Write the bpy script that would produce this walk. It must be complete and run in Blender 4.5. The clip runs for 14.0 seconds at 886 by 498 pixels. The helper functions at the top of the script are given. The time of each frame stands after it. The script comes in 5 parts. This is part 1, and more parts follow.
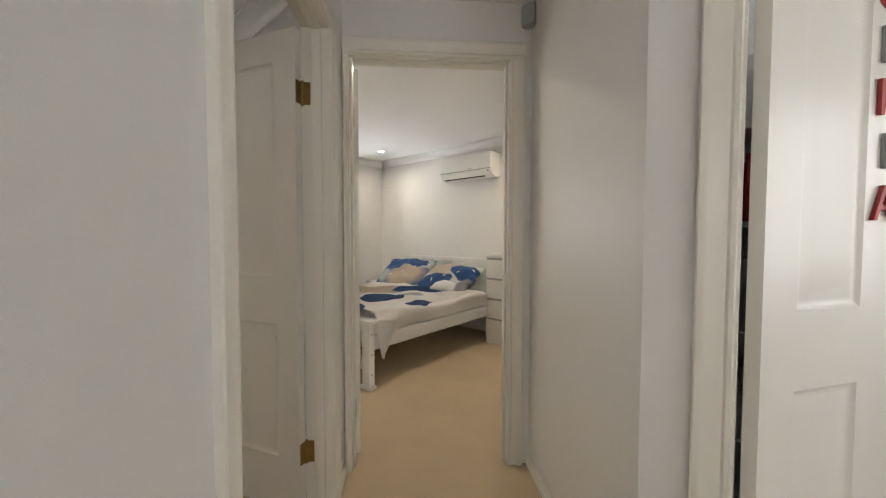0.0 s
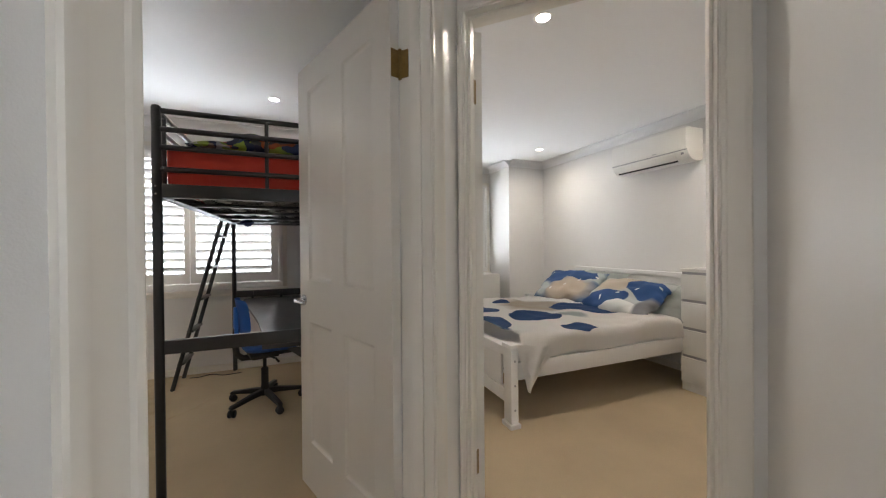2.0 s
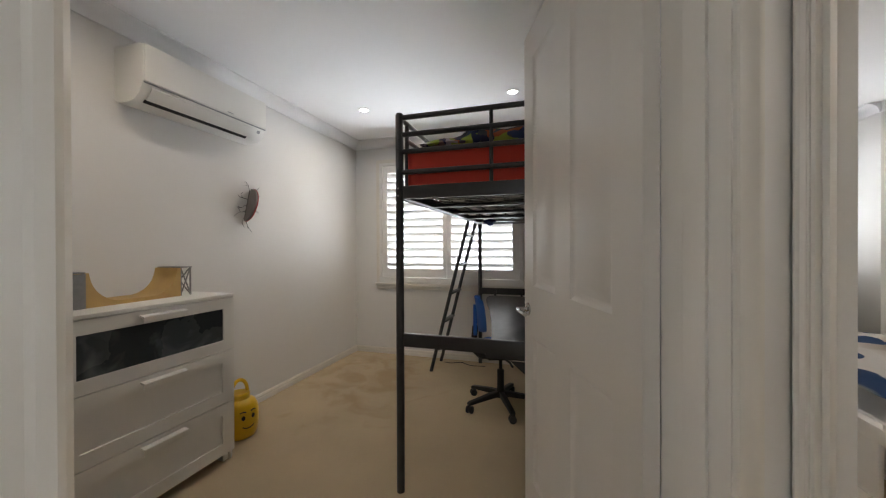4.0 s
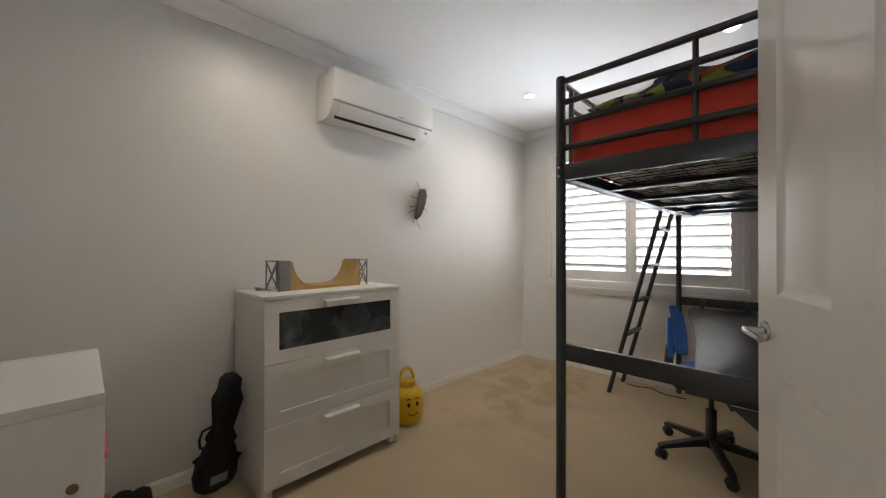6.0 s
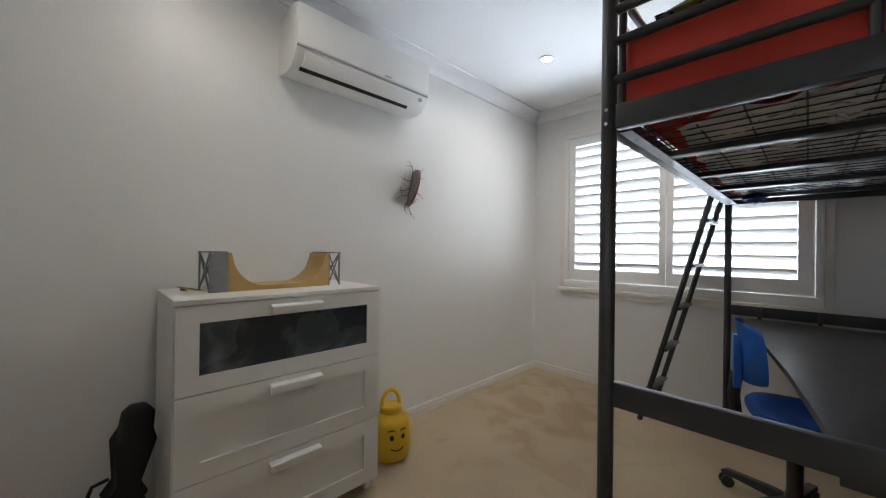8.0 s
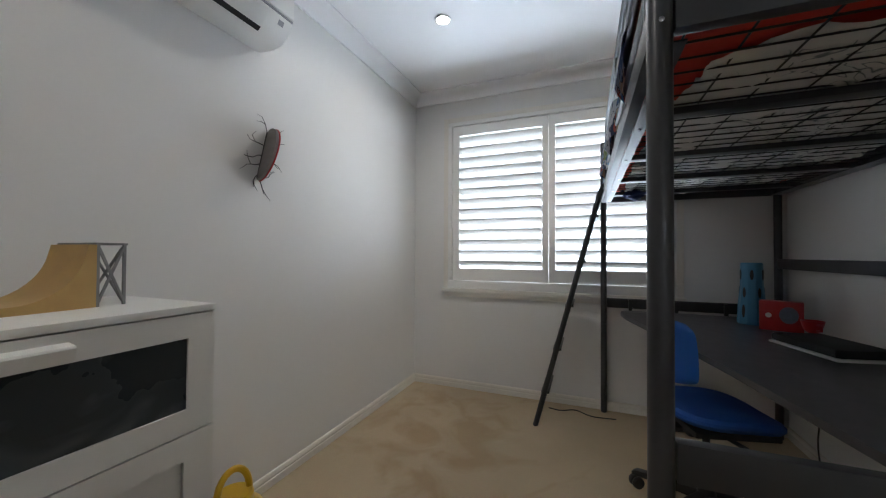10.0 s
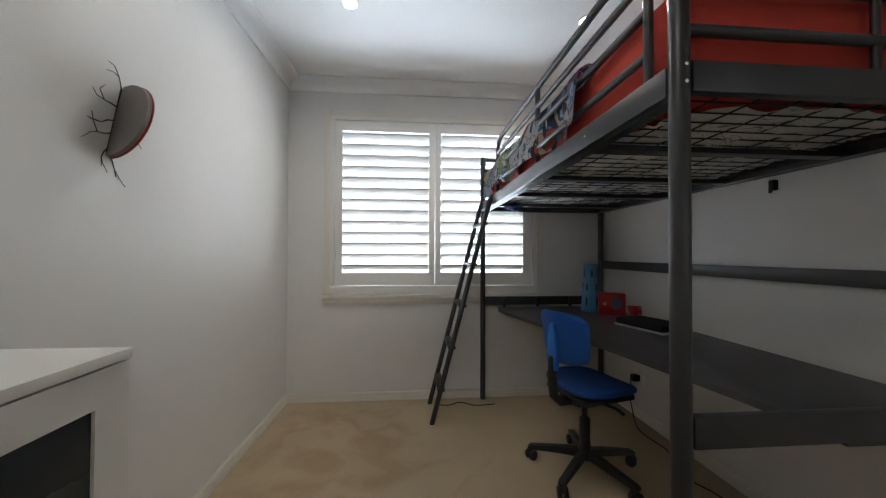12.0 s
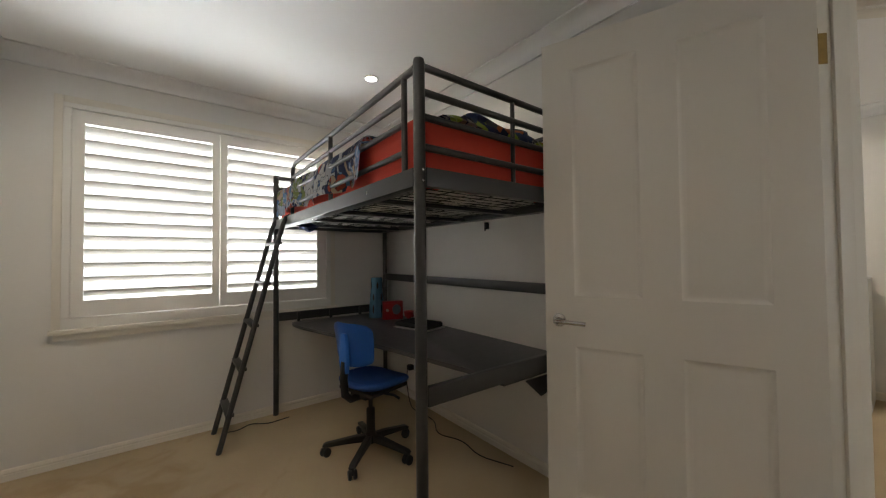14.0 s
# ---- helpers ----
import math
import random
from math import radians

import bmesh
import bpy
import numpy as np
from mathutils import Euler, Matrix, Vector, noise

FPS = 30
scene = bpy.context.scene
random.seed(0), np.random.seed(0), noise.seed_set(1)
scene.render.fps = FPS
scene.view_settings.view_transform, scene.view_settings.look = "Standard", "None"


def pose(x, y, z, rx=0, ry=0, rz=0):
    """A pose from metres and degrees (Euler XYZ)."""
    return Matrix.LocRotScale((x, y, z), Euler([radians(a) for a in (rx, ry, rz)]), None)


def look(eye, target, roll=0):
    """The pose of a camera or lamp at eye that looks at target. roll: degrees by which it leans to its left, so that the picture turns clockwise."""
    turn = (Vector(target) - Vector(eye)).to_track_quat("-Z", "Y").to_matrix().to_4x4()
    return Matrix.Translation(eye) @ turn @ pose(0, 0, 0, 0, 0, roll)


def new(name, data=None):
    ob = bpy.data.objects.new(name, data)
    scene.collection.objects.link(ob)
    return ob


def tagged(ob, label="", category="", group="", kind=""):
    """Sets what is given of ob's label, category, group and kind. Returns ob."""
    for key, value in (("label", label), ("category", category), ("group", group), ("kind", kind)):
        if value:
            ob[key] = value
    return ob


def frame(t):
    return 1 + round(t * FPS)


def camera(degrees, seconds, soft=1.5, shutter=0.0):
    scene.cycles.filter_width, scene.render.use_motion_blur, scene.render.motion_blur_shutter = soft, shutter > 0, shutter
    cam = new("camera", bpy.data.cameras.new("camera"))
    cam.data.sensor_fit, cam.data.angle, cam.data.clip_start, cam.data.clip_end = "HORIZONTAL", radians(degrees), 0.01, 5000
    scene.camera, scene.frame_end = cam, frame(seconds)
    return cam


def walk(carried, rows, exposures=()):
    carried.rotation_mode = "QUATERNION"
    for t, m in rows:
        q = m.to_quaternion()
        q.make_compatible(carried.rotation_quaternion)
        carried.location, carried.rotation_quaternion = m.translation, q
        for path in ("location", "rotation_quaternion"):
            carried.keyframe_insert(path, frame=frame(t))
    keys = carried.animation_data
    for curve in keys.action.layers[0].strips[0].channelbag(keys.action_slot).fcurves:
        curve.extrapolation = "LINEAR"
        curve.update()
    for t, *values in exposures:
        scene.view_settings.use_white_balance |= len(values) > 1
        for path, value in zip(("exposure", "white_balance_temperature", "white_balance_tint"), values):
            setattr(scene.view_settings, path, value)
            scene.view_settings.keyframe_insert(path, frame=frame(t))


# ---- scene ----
cam = camera(102.4, 14.0, soft=1.2)
PATH = [
    (0, (0.126, 0.085, 1.217), (-1.179, 1.599, 1.143), 0.1),
    (0.5, (0.084, 0.222, 1.206), (-1.364, 1.6, 1.152), -0.2),
    (1, (0.055, 0.368, 1.197), (-1.551, 1.559, 1.164), -0.4),
    (1.5, (-0.014, 0.456, 1.194), (-1.744, 1.46, 1.17), -0.5),
    (2, (-0.133, 0.525, 1.192), (-1.988, 1.274, 1.179), -0.5),
    (2.5, (-0.215, 0.569, 1.193), (-2.157, 1.043, 1.189), -0.6),
    (3, (-0.336, 0.617, 1.190), (-2.329, 0.774, 1.189), -0.5),
    (3.5, (-0.426, 0.652, 1.194), (-2.416, 0.452, 1.181), -0.4),
    (4, (-0.514, 0.641, 1.192), (-2.427, 0.055, 1.182), -0.2),
    (6.5, (-0.845, 0.573, 1.141), (-2.173, -0.923, 1.14), 0.3),
    (7, (-0.951, 0.513, 1.138), (-2.225, -1.029, 1.129), 0.6),
    (9.5, (-1.378, -0.079, 1.067), (-3.141, -1.024, 1.099), 0.6),
    (10, (-1.447, -0.179, 1.067), (-3.303, -0.925, 1.097), 0.3),
    (10.5, (-1.534, -0.274, 1.042), (-3.457, -0.823, 1.068), 0.1),
    (11, (-1.568, -0.386, 1.053), (-3.545, -0.690, 1.080), 0.2),
    (11.5, (-1.528, -0.514, 1.060), (-3.527, -0.573, 1.089), 0.2),
    (12, (-1.439, -0.604, 1.097), (-3.432, -0.434, 1.127), 0.2),
    (12.5, (-1.345, -0.684, 1.148), (-3.299, -0.262, 1.181), -0.2),
    (13, (-1.271, -0.747, 1.200), (-3.148, -0.058, 1.237), -0.3),
    (13.5, (-1.219, -0.767, 1.226), (-2.992, 0.158, 1.259), -0.4),
    (14, (-1.153, -0.703, 1.194), (-2.747, 0.505, 1.240), -0.6),
]
walk(cam, [(t, look(eye, target, roll)) for t, eye, target, roll in PATH],
     [(0.0, -0.05, 7200, 12), (1.0, 0.05, 7000, 12), (2.0, -0.02, 6700, 13), (2.5, -0.12, 6600, 13), (3.5, -0.22, 6700, 13), (4.0, -0.25, 6800, 13), (6.5, 0.0, 6700, 12), (7.0, 0.0, 6500, 11), (9.5, -0.33, 6000, 10), (11.5, -0.40, 6100, 10), (12.5, -0.33, 6500, 10), (14.0, -0.38, 7300, 11)])

# ---- light ----
world = bpy.data.worlds.new("World")
scene.world = world
world.use_nodes = True
wn = world.node_tree.nodes
sky = wn.new("ShaderNodeTexSky")
sky.sky_type, sky.sun_disc, sky.sun_elevation, sky.sun_rotation = "NISHITA", False, radians(38), radians(250)
wn["Background"].inputs["Strength"].default_value = 0.12
world.node_tree.links.new(sky.outputs[0], wn["Background"].inputs["Color"])

SKYGLOW = 2.9        # brightness of the white sheets outside the shutters and the added windows
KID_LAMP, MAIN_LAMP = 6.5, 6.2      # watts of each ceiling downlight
KID_DAY, MAIN_DAY, HALL_FILL = 46.0, 88.0, 0.22   # strength of the fill lamps outside each window; hall ones have no known source


def lamp(name, kind, place, target, power, size=0.1, colour=(1, 1, 1), size_y=None, spread=None):
    data = bpy.data.lights.new(name, kind)
    data.energy, data.color = power, colour
    if kind == "AREA":
        data.shape, data.size = ("RECTANGLE", size) if size_y else ("DISK", size)
        if size_y:
            data.size_y = size_y
        if spread:
            data.spread = radians(spread)
    else:
        data.shadow_soft_size = size
    ob = new(name, data)
    ob.matrix_world = look(place, target)
    return ob


# ---- materials ----
def material(name, colour, rough=0.5, metal=0.0, vary=0.08, scale=6.0, bump=0.0, bump_scale=200.0, coat=0.0, emit=0.0, transmit=0.0, fine=0.0):
    """A painted, woven or metal surface with broad mottling and fine relief."""
    m = bpy.data.materials.new(name)
    m.use_nodes = True
    nt = m.node_tree
    b = nt.nodes["Principled BSDF"]
    b.inputs["Roughness"].default_value = rough
    b.inputs["Metallic"].default_value = metal
    b.inputs["Coat Weight"].default_value = coat
    b.inputs["Transmission Weight"].default_value = transmit
    co = nt.nodes.new("ShaderNodeTexCoord")
    n1 = nt.nodes.new("ShaderNodeTexNoise")
    n1.inputs["Scale"].default_value, n1.inputs["Detail"].default_value = scale, 6
    nt.links.new(co.outputs["Object"], n1.inputs["Vector"])
    ramp = nt.nodes.new("ShaderNodeMix")
    ramp.data_type = "RGBA"
    ramp.inputs["A"].default_value = (*[c * (1 - vary) for c in colour], 1)
    ramp.inputs["B"].default_value = (*[min(1, c * (1 + vary)) for c in colour], 1)
    nt.links.new(n1.outputs["Fac"], ramp.inputs["Factor"])
    last = ramp.outputs["Result"]
    n2 = nt.nodes.new("ShaderNodeTexNoise")
    n2.inputs["Scale"].default_value, n2.inputs["Detail"].default_value = bump_scale, 3
    nt.links.new(co.outputs["Object"], n2.inputs["Vector"])
    if fine:
        mx = nt.nodes.new("ShaderNodeMix")
        mx.data_type, mx.blend_type = "RGBA", "MULTIPLY"
        mx.inputs["Factor"].default_value = fine
        nt.links.new(last, mx.inputs["A"])
        nt.links.new(n2.outputs["Color"], mx.inputs["B"])
        last = mx.outputs["Result"]
    nt.links.new(last, b.inputs["Base Color"])
    if bump:
        bp = nt.nodes.new("ShaderNodeBump")
        bp.inputs["Strength"].default_value, bp.inputs["Distance"].default_value = bump, 0.004
        nt.links.new(n2.outputs["Fac"], bp.inputs["Height"])
        nt.links.new(bp.outputs[0], b.inputs["Normal"])
    rr = nt.nodes.new("ShaderNodeMapRange")
    rr.inputs["To Min"].default_value, rr.inputs["To Max"].default_value = max(0.02, rough - 0.06), min(1, rough + 0.06)
    nt.links.new(n1.outputs["Fac"], rr.inputs["Value"])
    nt.links.new(rr.outputs[0], b.inputs["Roughness"])
    if emit:
        b.inputs["Emission Color"].default_value = (1, 1, 1, 1)
        b.inputs["Emission Strength"].default_value = emit
    return m


def blotchy(name, colours, scale, rough=0.9, warp=0.35, bump=0.2, outline=0.0):
    """A printed cloth with patches of many colours."""
    m = bpy.data.materials.new(name)
    m.use_nodes = True
    nt = m.node_tree
    b = nt.nodes["Principled BSDF"]
    b.inputs["Roughness"].default_value = rough
    co = nt.nodes.new("ShaderNodeTexCoord")
    nz = nt.nodes.new("ShaderNodeTexNoise")
    nz.inputs["Scale"].default_value = scale * 0.7
    nt.links.new(co.outputs["Object"], nz.inputs["Vector"])
    mx = nt.nodes.new("ShaderNodeMix")
    mx.data_type = "RGBA"
    mx.inputs["Factor"].default_value = warp
    nt.links.new(co.outputs["Object"], mx.inputs["A"])
    nt.links.new(nz.outputs["Color"], mx.inputs["B"])
    vo = nt.nodes.new("ShaderNodeTexVoronoi")
    vo.inputs["Scale"].default_value = scale
    nt.links.new(mx.outputs["Result"], vo.inputs["Vector"])
    ra = nt.nodes.new("ShaderNodeValToRGB")
    ra.color_ramp.interpolation = "CONSTANT"
    els = ra.color_ramp.elements
    while len(els) < len(colours):
        els.new(0.5)
    for i, c in enumerate(colours):
        els[i].position, els[i].color = i / len(colours), (*c, 1)
    sep = nt.nodes.new("ShaderNodeSeparateColor")
    nt.links.new(vo.outputs["Color"], sep.inputs[0])
    nt.links.new(sep.outputs[0], ra.inputs["Fac"])
    last = ra.outputs["Color"]
    if outline:
        ed = nt.nodes.new("ShaderNodeTexVoronoi")
        ed.feature = "DISTANCE_TO_EDGE"
        ed.inputs["Scale"].default_value = scale
        nt.links.new(mx.outputs["Result"], ed.inputs["Vector"])
        cut = nt.nodes.new("ShaderNodeMapRange")
        cut.inputs["From Min"].default_value, cut.inputs["From Max"].default_value = outline, outline * 1.6
        nt.links.new(ed.outputs["Distance"], cut.inputs["Value"])
        ink = nt.nodes.new("ShaderNodeMix")
        ink.data_type = "RGBA"
        ink.inputs["A"].default_value = (0.012, 0.015, 0.035, 1)
        nt.links.new(cut.outputs[0], ink.inputs["Factor"])
        nt.links.new(last, ink.inputs["B"])
        last = ink.outputs["Result"]
    nt.links.new(last, b.inputs["Base Color"])
    bp = nt.nodes.new("ShaderNodeBump")
    bp.inputs["Strength"].default_value, bp.inputs["Distance"].default_value = bump, 0.01
    nt.links.new(nz.outputs["Fac"], bp.inputs["Height"])
    nt.links.new(bp.outputs[0], b.inputs["Normal"])
    return m


def cloudy(name, dark, light, scale, rough):
    """Smoky glass with vague pale shapes behind it."""
    m = material(name, dark, rough, vary=0.1, scale=3)
    nt = m.node_tree
    b = nt.nodes["Principled BSDF"]
    co = nt.nodes.new("ShaderNodeTexCoord")
    nz = nt.nodes.new("ShaderNodeTexNoise")
    nz.inputs["Scale"].default_value, nz.inputs["Detail"].default_value, nz.inputs["Distortion"].default_value = scale, 3.5, 0.6
    nt.links.new(co.outputs["Object"], nz.inputs["Vector"])
    rg = nt.nodes.new("ShaderNodeMapRange")
    rg.inputs["From Min"].default_value, rg.inputs["From Max"].default_value, rg.inputs["To Max"].default_value = 0.52, 0.80, 0.8
    nt.links.new(nz.outputs["Fac"], rg.inputs["Value"])
    mx = nt.nodes.new("ShaderNodeMix")
    mx.data_type = "RGBA"
    nt.links.new(rg.outputs[0], mx.inputs["Factor"])
    nt.links.new(b.inputs["Base Color"].links[0].from_socket, mx.inputs["A"])
    mx.inputs["B"].default_value = (*light, 1)
    nt.links.new(mx.outputs["Result"], b.inputs["Base Color"])
    return m


def spotted(name, base, spots, rough=0.9):
    """White cotton printed with ellipses: rows of x, y, half length, half width, turn, colour index."""
    inks = ((0.017, 0.065, 0.19), (0.42, 0.46, 0.45), (0.48, 0.40, 0.31), (0.72, 0.71, 0.68), (0.20, 0.20, 0.21))
    m = bpy.data.materials.new(name)
    m.use_nodes = True
    nt = m.node_tree
    b = nt.nodes["Principled BSDF"]
    b.inputs["Roughness"].default_value = rough
    co = nt.nodes.new("ShaderNodeTexCoord")
    nz = nt.nodes.new("ShaderNodeTexNoise")
    nz.inputs["Scale"].default_value = 5
    nt.links.new(co.outputs["Object"], nz.inputs["Vector"])
    wob = nt.nodes.new("ShaderNodeVectorMath")
    wob.operation = "MULTIPLY_ADD"
    wob.inputs[1].default_value, wob.inputs[2].default_value = (0.10, 0.10, 0), (-0.05, -0.05, 0)
    nt.links.new(nz.outputs["Color"], wob.inputs[0])
    add = nt.nodes.new("ShaderNodeVectorMath")
    nt.links.new(co.outputs["Object"], add.inputs[0])
    nt.links.new(wob.outputs[0], add.inputs[1])
    last = None
    for x, y, a, w, turn, ink in spots:
        mp = nt.nodes.new("ShaderNodeMapping")
        mp.vector_type = "TEXTURE"
        mp.inputs["Location"].default_value = (x, y, 0)
        mp.inputs["Rotation"].default_value = (0, 0, radians(turn))
        mp.inputs["Scale"].default_value = (a * 1.25, w * 1.3, 1e3)
        nt.links.new(add.outputs[0], mp.inputs["Vector"])
        ln = nt.nodes.new("ShaderNodeVectorMath")
        ln.operation = "LENGTH"
        nt.links.new(mp.outputs[0], ln.inputs[0])
        st = nt.nodes.new("ShaderNodeMapRange")
        st.inputs["From Min"].default_value, st.inputs["From Max"].default_value = (1.02, 0.98) if ink in (0, 3) else (1.15, 0.75)
        nt.links.new(ln.outputs["Value"], st.inputs["Value"])
        mx = nt.nodes.new("ShaderNodeMix")
        mx.data_type = "RGBA"
        nt.links.new(st.outputs[0], mx.inputs["Factor"])
        if last is None:
            mx.inputs["A"].default_value = (*base, 1)
        else:
            nt.links.new(last, mx.inputs["A"])
        mx.inputs["B"].default_value = (*inks[ink], 1)
        last = mx.outputs["Result"]
    nt.links.new(last, b.inputs["Base Color"])
    wv = nt.nodes.new("ShaderNodeTexNoise")
    wv.inputs["Scale"].default_value, wv.inputs["Detail"].default_value = 900, 2
    nt.links.new(co.outputs["Object"], wv.inputs["Vector"])
    bp = nt.nodes.new("ShaderNodeBump")
    bp.inputs["Strength"].default_value, bp.inputs["Distance"].default_value = 0.15, 0.002
    nt.links.new(wv.outputs["Fac"], bp.inputs["Height"])
    nt.links.new(bp.outputs[0], b.inputs["Normal"])
    return m


WALL = material("wall_paint", (0.762, 0.752, 0.730), 0.38, vary=0.025, scale=1.6, bump=0.10, bump_scale=350)
CEIL = material("ceiling_paint", (0.87, 0.87, 0.87), 0.8, vary=0.02, scale=1.5, bump=0.08, bump_scale=300)
TRIM = material("gloss_trim_paint", (0.77, 0.735, 0.665), 0.34, vary=0.02, scale=2)
DOORP = material("door_paint", (0.76, 0.73, 0.675), 0.34, vary=0.02, scale=2, bump=0.03, bump_scale=160)
SHUT = material("shutter_paint", (0.80, 0.79, 0.76), 0.35, vary=0.02, scale=5, bump=0.03)
CARPET = material("beige_carpet", (0.66, 0.52, 0.340), 0.97, vary=0.20, scale=2.2, bump=0.9, bump_scale=420, fine=0.35)


def soil(m, where, reach, colour):
    """Brownish blotches trodden into a carpet around a place."""
    nt = m.node_tree
    b = nt.nodes["Principled BSDF"]
    co = nt.nodes.new("ShaderNodeTexCoord")
    mp = nt.nodes.new("ShaderNodeMapping")
    mp.vector_type = "TEXTURE"
    mp.inputs["Location"].default_value, mp.inputs["Scale"].default_value = where, reach
    nt.links.new(co.outputs["Object"], mp.inputs["Vector"])
    ln = nt.nodes.new("ShaderNodeVectorMath")
    ln.operation = "LENGTH"
    nt.links.new(mp.outputs[0], ln.inputs[0])
    nz = nt.nodes.new("ShaderNodeTexNoise")
    nz.inputs["Scale"].default_value, nz.inputs["Detail"].default_value, nz.inputs["Distortion"].default_value = 3.4, 5, 1.2
    nt.links.new(co.outputs["Object"], nz.inputs["Vector"])
    sm = nt.nodes.new("ShaderNodeMath")
    sm.operation = "MULTIPLY_ADD"
    sm.inputs[1].default_value = -0.22
    nt.links.new(ln.outputs["Value"], sm.inputs[0])
    nt.links.new(nz.outputs["Fac"], sm.inputs[2])
    rg = nt.nodes.new("ShaderNodeMapRange")
    rg.inputs["From Min"].default_value, rg.inputs["From Max"].default_value, rg.inputs["To Max"].default_value = 0.30, 0.52, 0.60
    nt.links.new(sm.outputs[0], rg.inputs["Value"])
    mx = nt.nodes.new("ShaderNodeMix")
    mx.data_type, mx.blend_type = "RGBA", "MULTIPLY"
    nt.links.new(rg.outputs[0], mx.inputs["Factor"])
    nt.links.new(b.inputs["Base Color"].links[0].from_socket, mx.inputs["A"])
    mx.inputs["B"].default_value = (*colour, 1)
    nt.links.new(mx.outputs["Result"], b.inputs["Base Color"])


soil(CARPET, (-3.45, -1.0, 0), (0.75, 0.55, 10), (0.74, 0.64, 0.52))
BRASS = material("aged_brass", (0.30, 0.20, 0.075), 0.35, 0.9, vary=0.25, scale=60, bump=0.1)
CHROME = material("satin_chrome", (0.55, 0.55, 0.56), 0.22, 1.0, vary=0.05)
METAL = material("grey_powder_coat", (0.055, 0.056, 0.060), 0.33, 0.35, vary=0.10, scale=14, bump=0.06, bump_scale=500)
WIRE = material("black_wire", (0.03, 0.03, 0.032), 0.45, 0.3)
DESK = material("grey_laminate", (0.050, 0.050, 0.055), 0.36, vary=0.06, scale=20, bump=0.03)
RED = material("red_cotton", (0.60, 0.062, 0.038), 0.9, vary=0.12, scale=9, bump=0.3, bump_scale=500)


def scrolls(m, colour):
    """Thin curling lines printed in patches on a cloth."""
    nt = m.node_tree
    b = nt.nodes["Principled BSDF"]
    co = nt.nodes.new("ShaderNodeTexCoord")
    masks = []
    for scale, lo, hi, bent in ((7.0, 0.0, 0.026, 2.5), (3.1, 0.48, 0.53, 0.3)):
        nz = nt.nodes.new("ShaderNodeTexNoise")
        nz.inputs["Scale"].default_value, nz.inputs["Detail"].default_value, nz.inputs["Distortion"].default_value = scale, 1, bent
        nt.links.new(co.outputs["Object"], nz.inputs["Vector"])
        last = nz.outputs["Fac"]
        if lo == 0.0:
            for op, val in (("SUBTRACT", 0.5), ("ABSOLUTE", 0.0)):
                k = nt.nodes.new("ShaderNodeMath")
                k.operation = op
                k.inputs[1].default_value = val
                nt.links.new(last, k.inputs[0])
                last = k.outputs[0]
        rg = nt.nodes.new("ShaderNodeMapRange")
        rg.inputs["From Min"].default_value, rg.inputs["From Max"].default_value = (hi, lo) if lo == 0.0 else (lo, hi)
        nt.links.new(last, rg.inputs["Value"])
        masks.append(rg.outputs[0])
    k = nt.nodes.new("ShaderNodeMath")
    k.operation = "MULTIPLY"
    nt.links.new(masks[0], k.inputs[0])
    nt.links.new(masks[1], k.inputs[1])
    mx = nt.nodes.new("ShaderNodeMix")
    mx.data_type = "RGBA"
    nt.links.new(k.outputs[0], mx.inputs["Factor"])
    nt.links.new(b.inputs["Base Color"].links[0].from_socket, mx.inputs["A"])
    mx.inputs["B"].default_value = (*colour, 1)
    nt.links.new(mx.outputs["Result"], b.inputs["Base Color"])


QUILT = material("grey_quilted_ticking", (0.62, 0.61, 0.59), 0.95, vary=0.10, scale=12, bump=0.4, bump_scale=30)
scrolls(QUILT, (0.10, 0.13, 0.14))
COMIC = blotchy("comic_print", ((0.018, 0.028, 0.085), (0.05, 0.12, 0.28), (0.58, 0.59, 0.60), (0.025, 0.035, 0.10), (0.42, 0.07, 0.04), (0.22, 0.27, 0.10), (0.48, 0.36, 0.25), (0.13, 0.24, 0.42), (0.02, 0.02, 0.035), (0.50, 0.52, 0.56), (0.34, 0.42, 0.52), (0.62, 0.62, 0.61)), 10.0, warp=0.5, outline=0.018)
scrolls(COMIC, (0.55, 0.60, 0.66))
BUNCH = blotchy("navy_green_print", ((0.015, 0.022, 0.07), (0.03, 0.05, 0.13), (0.24, 0.32, 0.05), (0.02, 0.02, 0.06), (0.34, 0.32, 0.32), (0.36, 0.09, 0.03), (0.012, 0.016, 0.05), (0.20, 0.13, 0.10), (0.06, 0.06, 0.07)), 9.0, warp=0.62)
scrolls(BUNCH, (0.45, 0.44, 0.43))
BLUEP = material("blue_plastic", (0.02, 0.16, 0.60), 0.38, vary=0.05, scale=8)
BLUEF = material("blue_seat_cloth", (0.012, 0.085, 0.36), 0.75, vary=0.1, scale=30, bump=0.2)
BLACK = material("black_plastic", (0.014, 0.014, 0.015), 0.45, vary=0.1)
BLACKC = material("black_nylon_cloth", (0.010, 0.010, 0.011), 0.8, vary=0.2, scale=20, bump=0.3)
LACQ = material("white_lacquer", (0.74, 0.73, 0.69), 0.36, vary=0.02, scale=4)
WHITEW = material("white_painted_wood", (0.80, 0.79, 0.77), 0.4, vary=0.03, scale=8, bump=0.06, bump_scale=60)
PLAST = material("white_appliance_plastic", (0.82, 0.81, 0.77), 0.33, vary=0.015)
GREYP = material("grey_label", (0.35, 0.35, 0.36), 0.5)
YELL = material("yellow_plastic", (0.75, 0.46, 0.012), 0.3, vary=0.05)
TAN = material("tan_ply", (0.48, 0.31, 0.11), 0.6, vary=0.15, scale=20, bump=0.1, bump_scale=60)
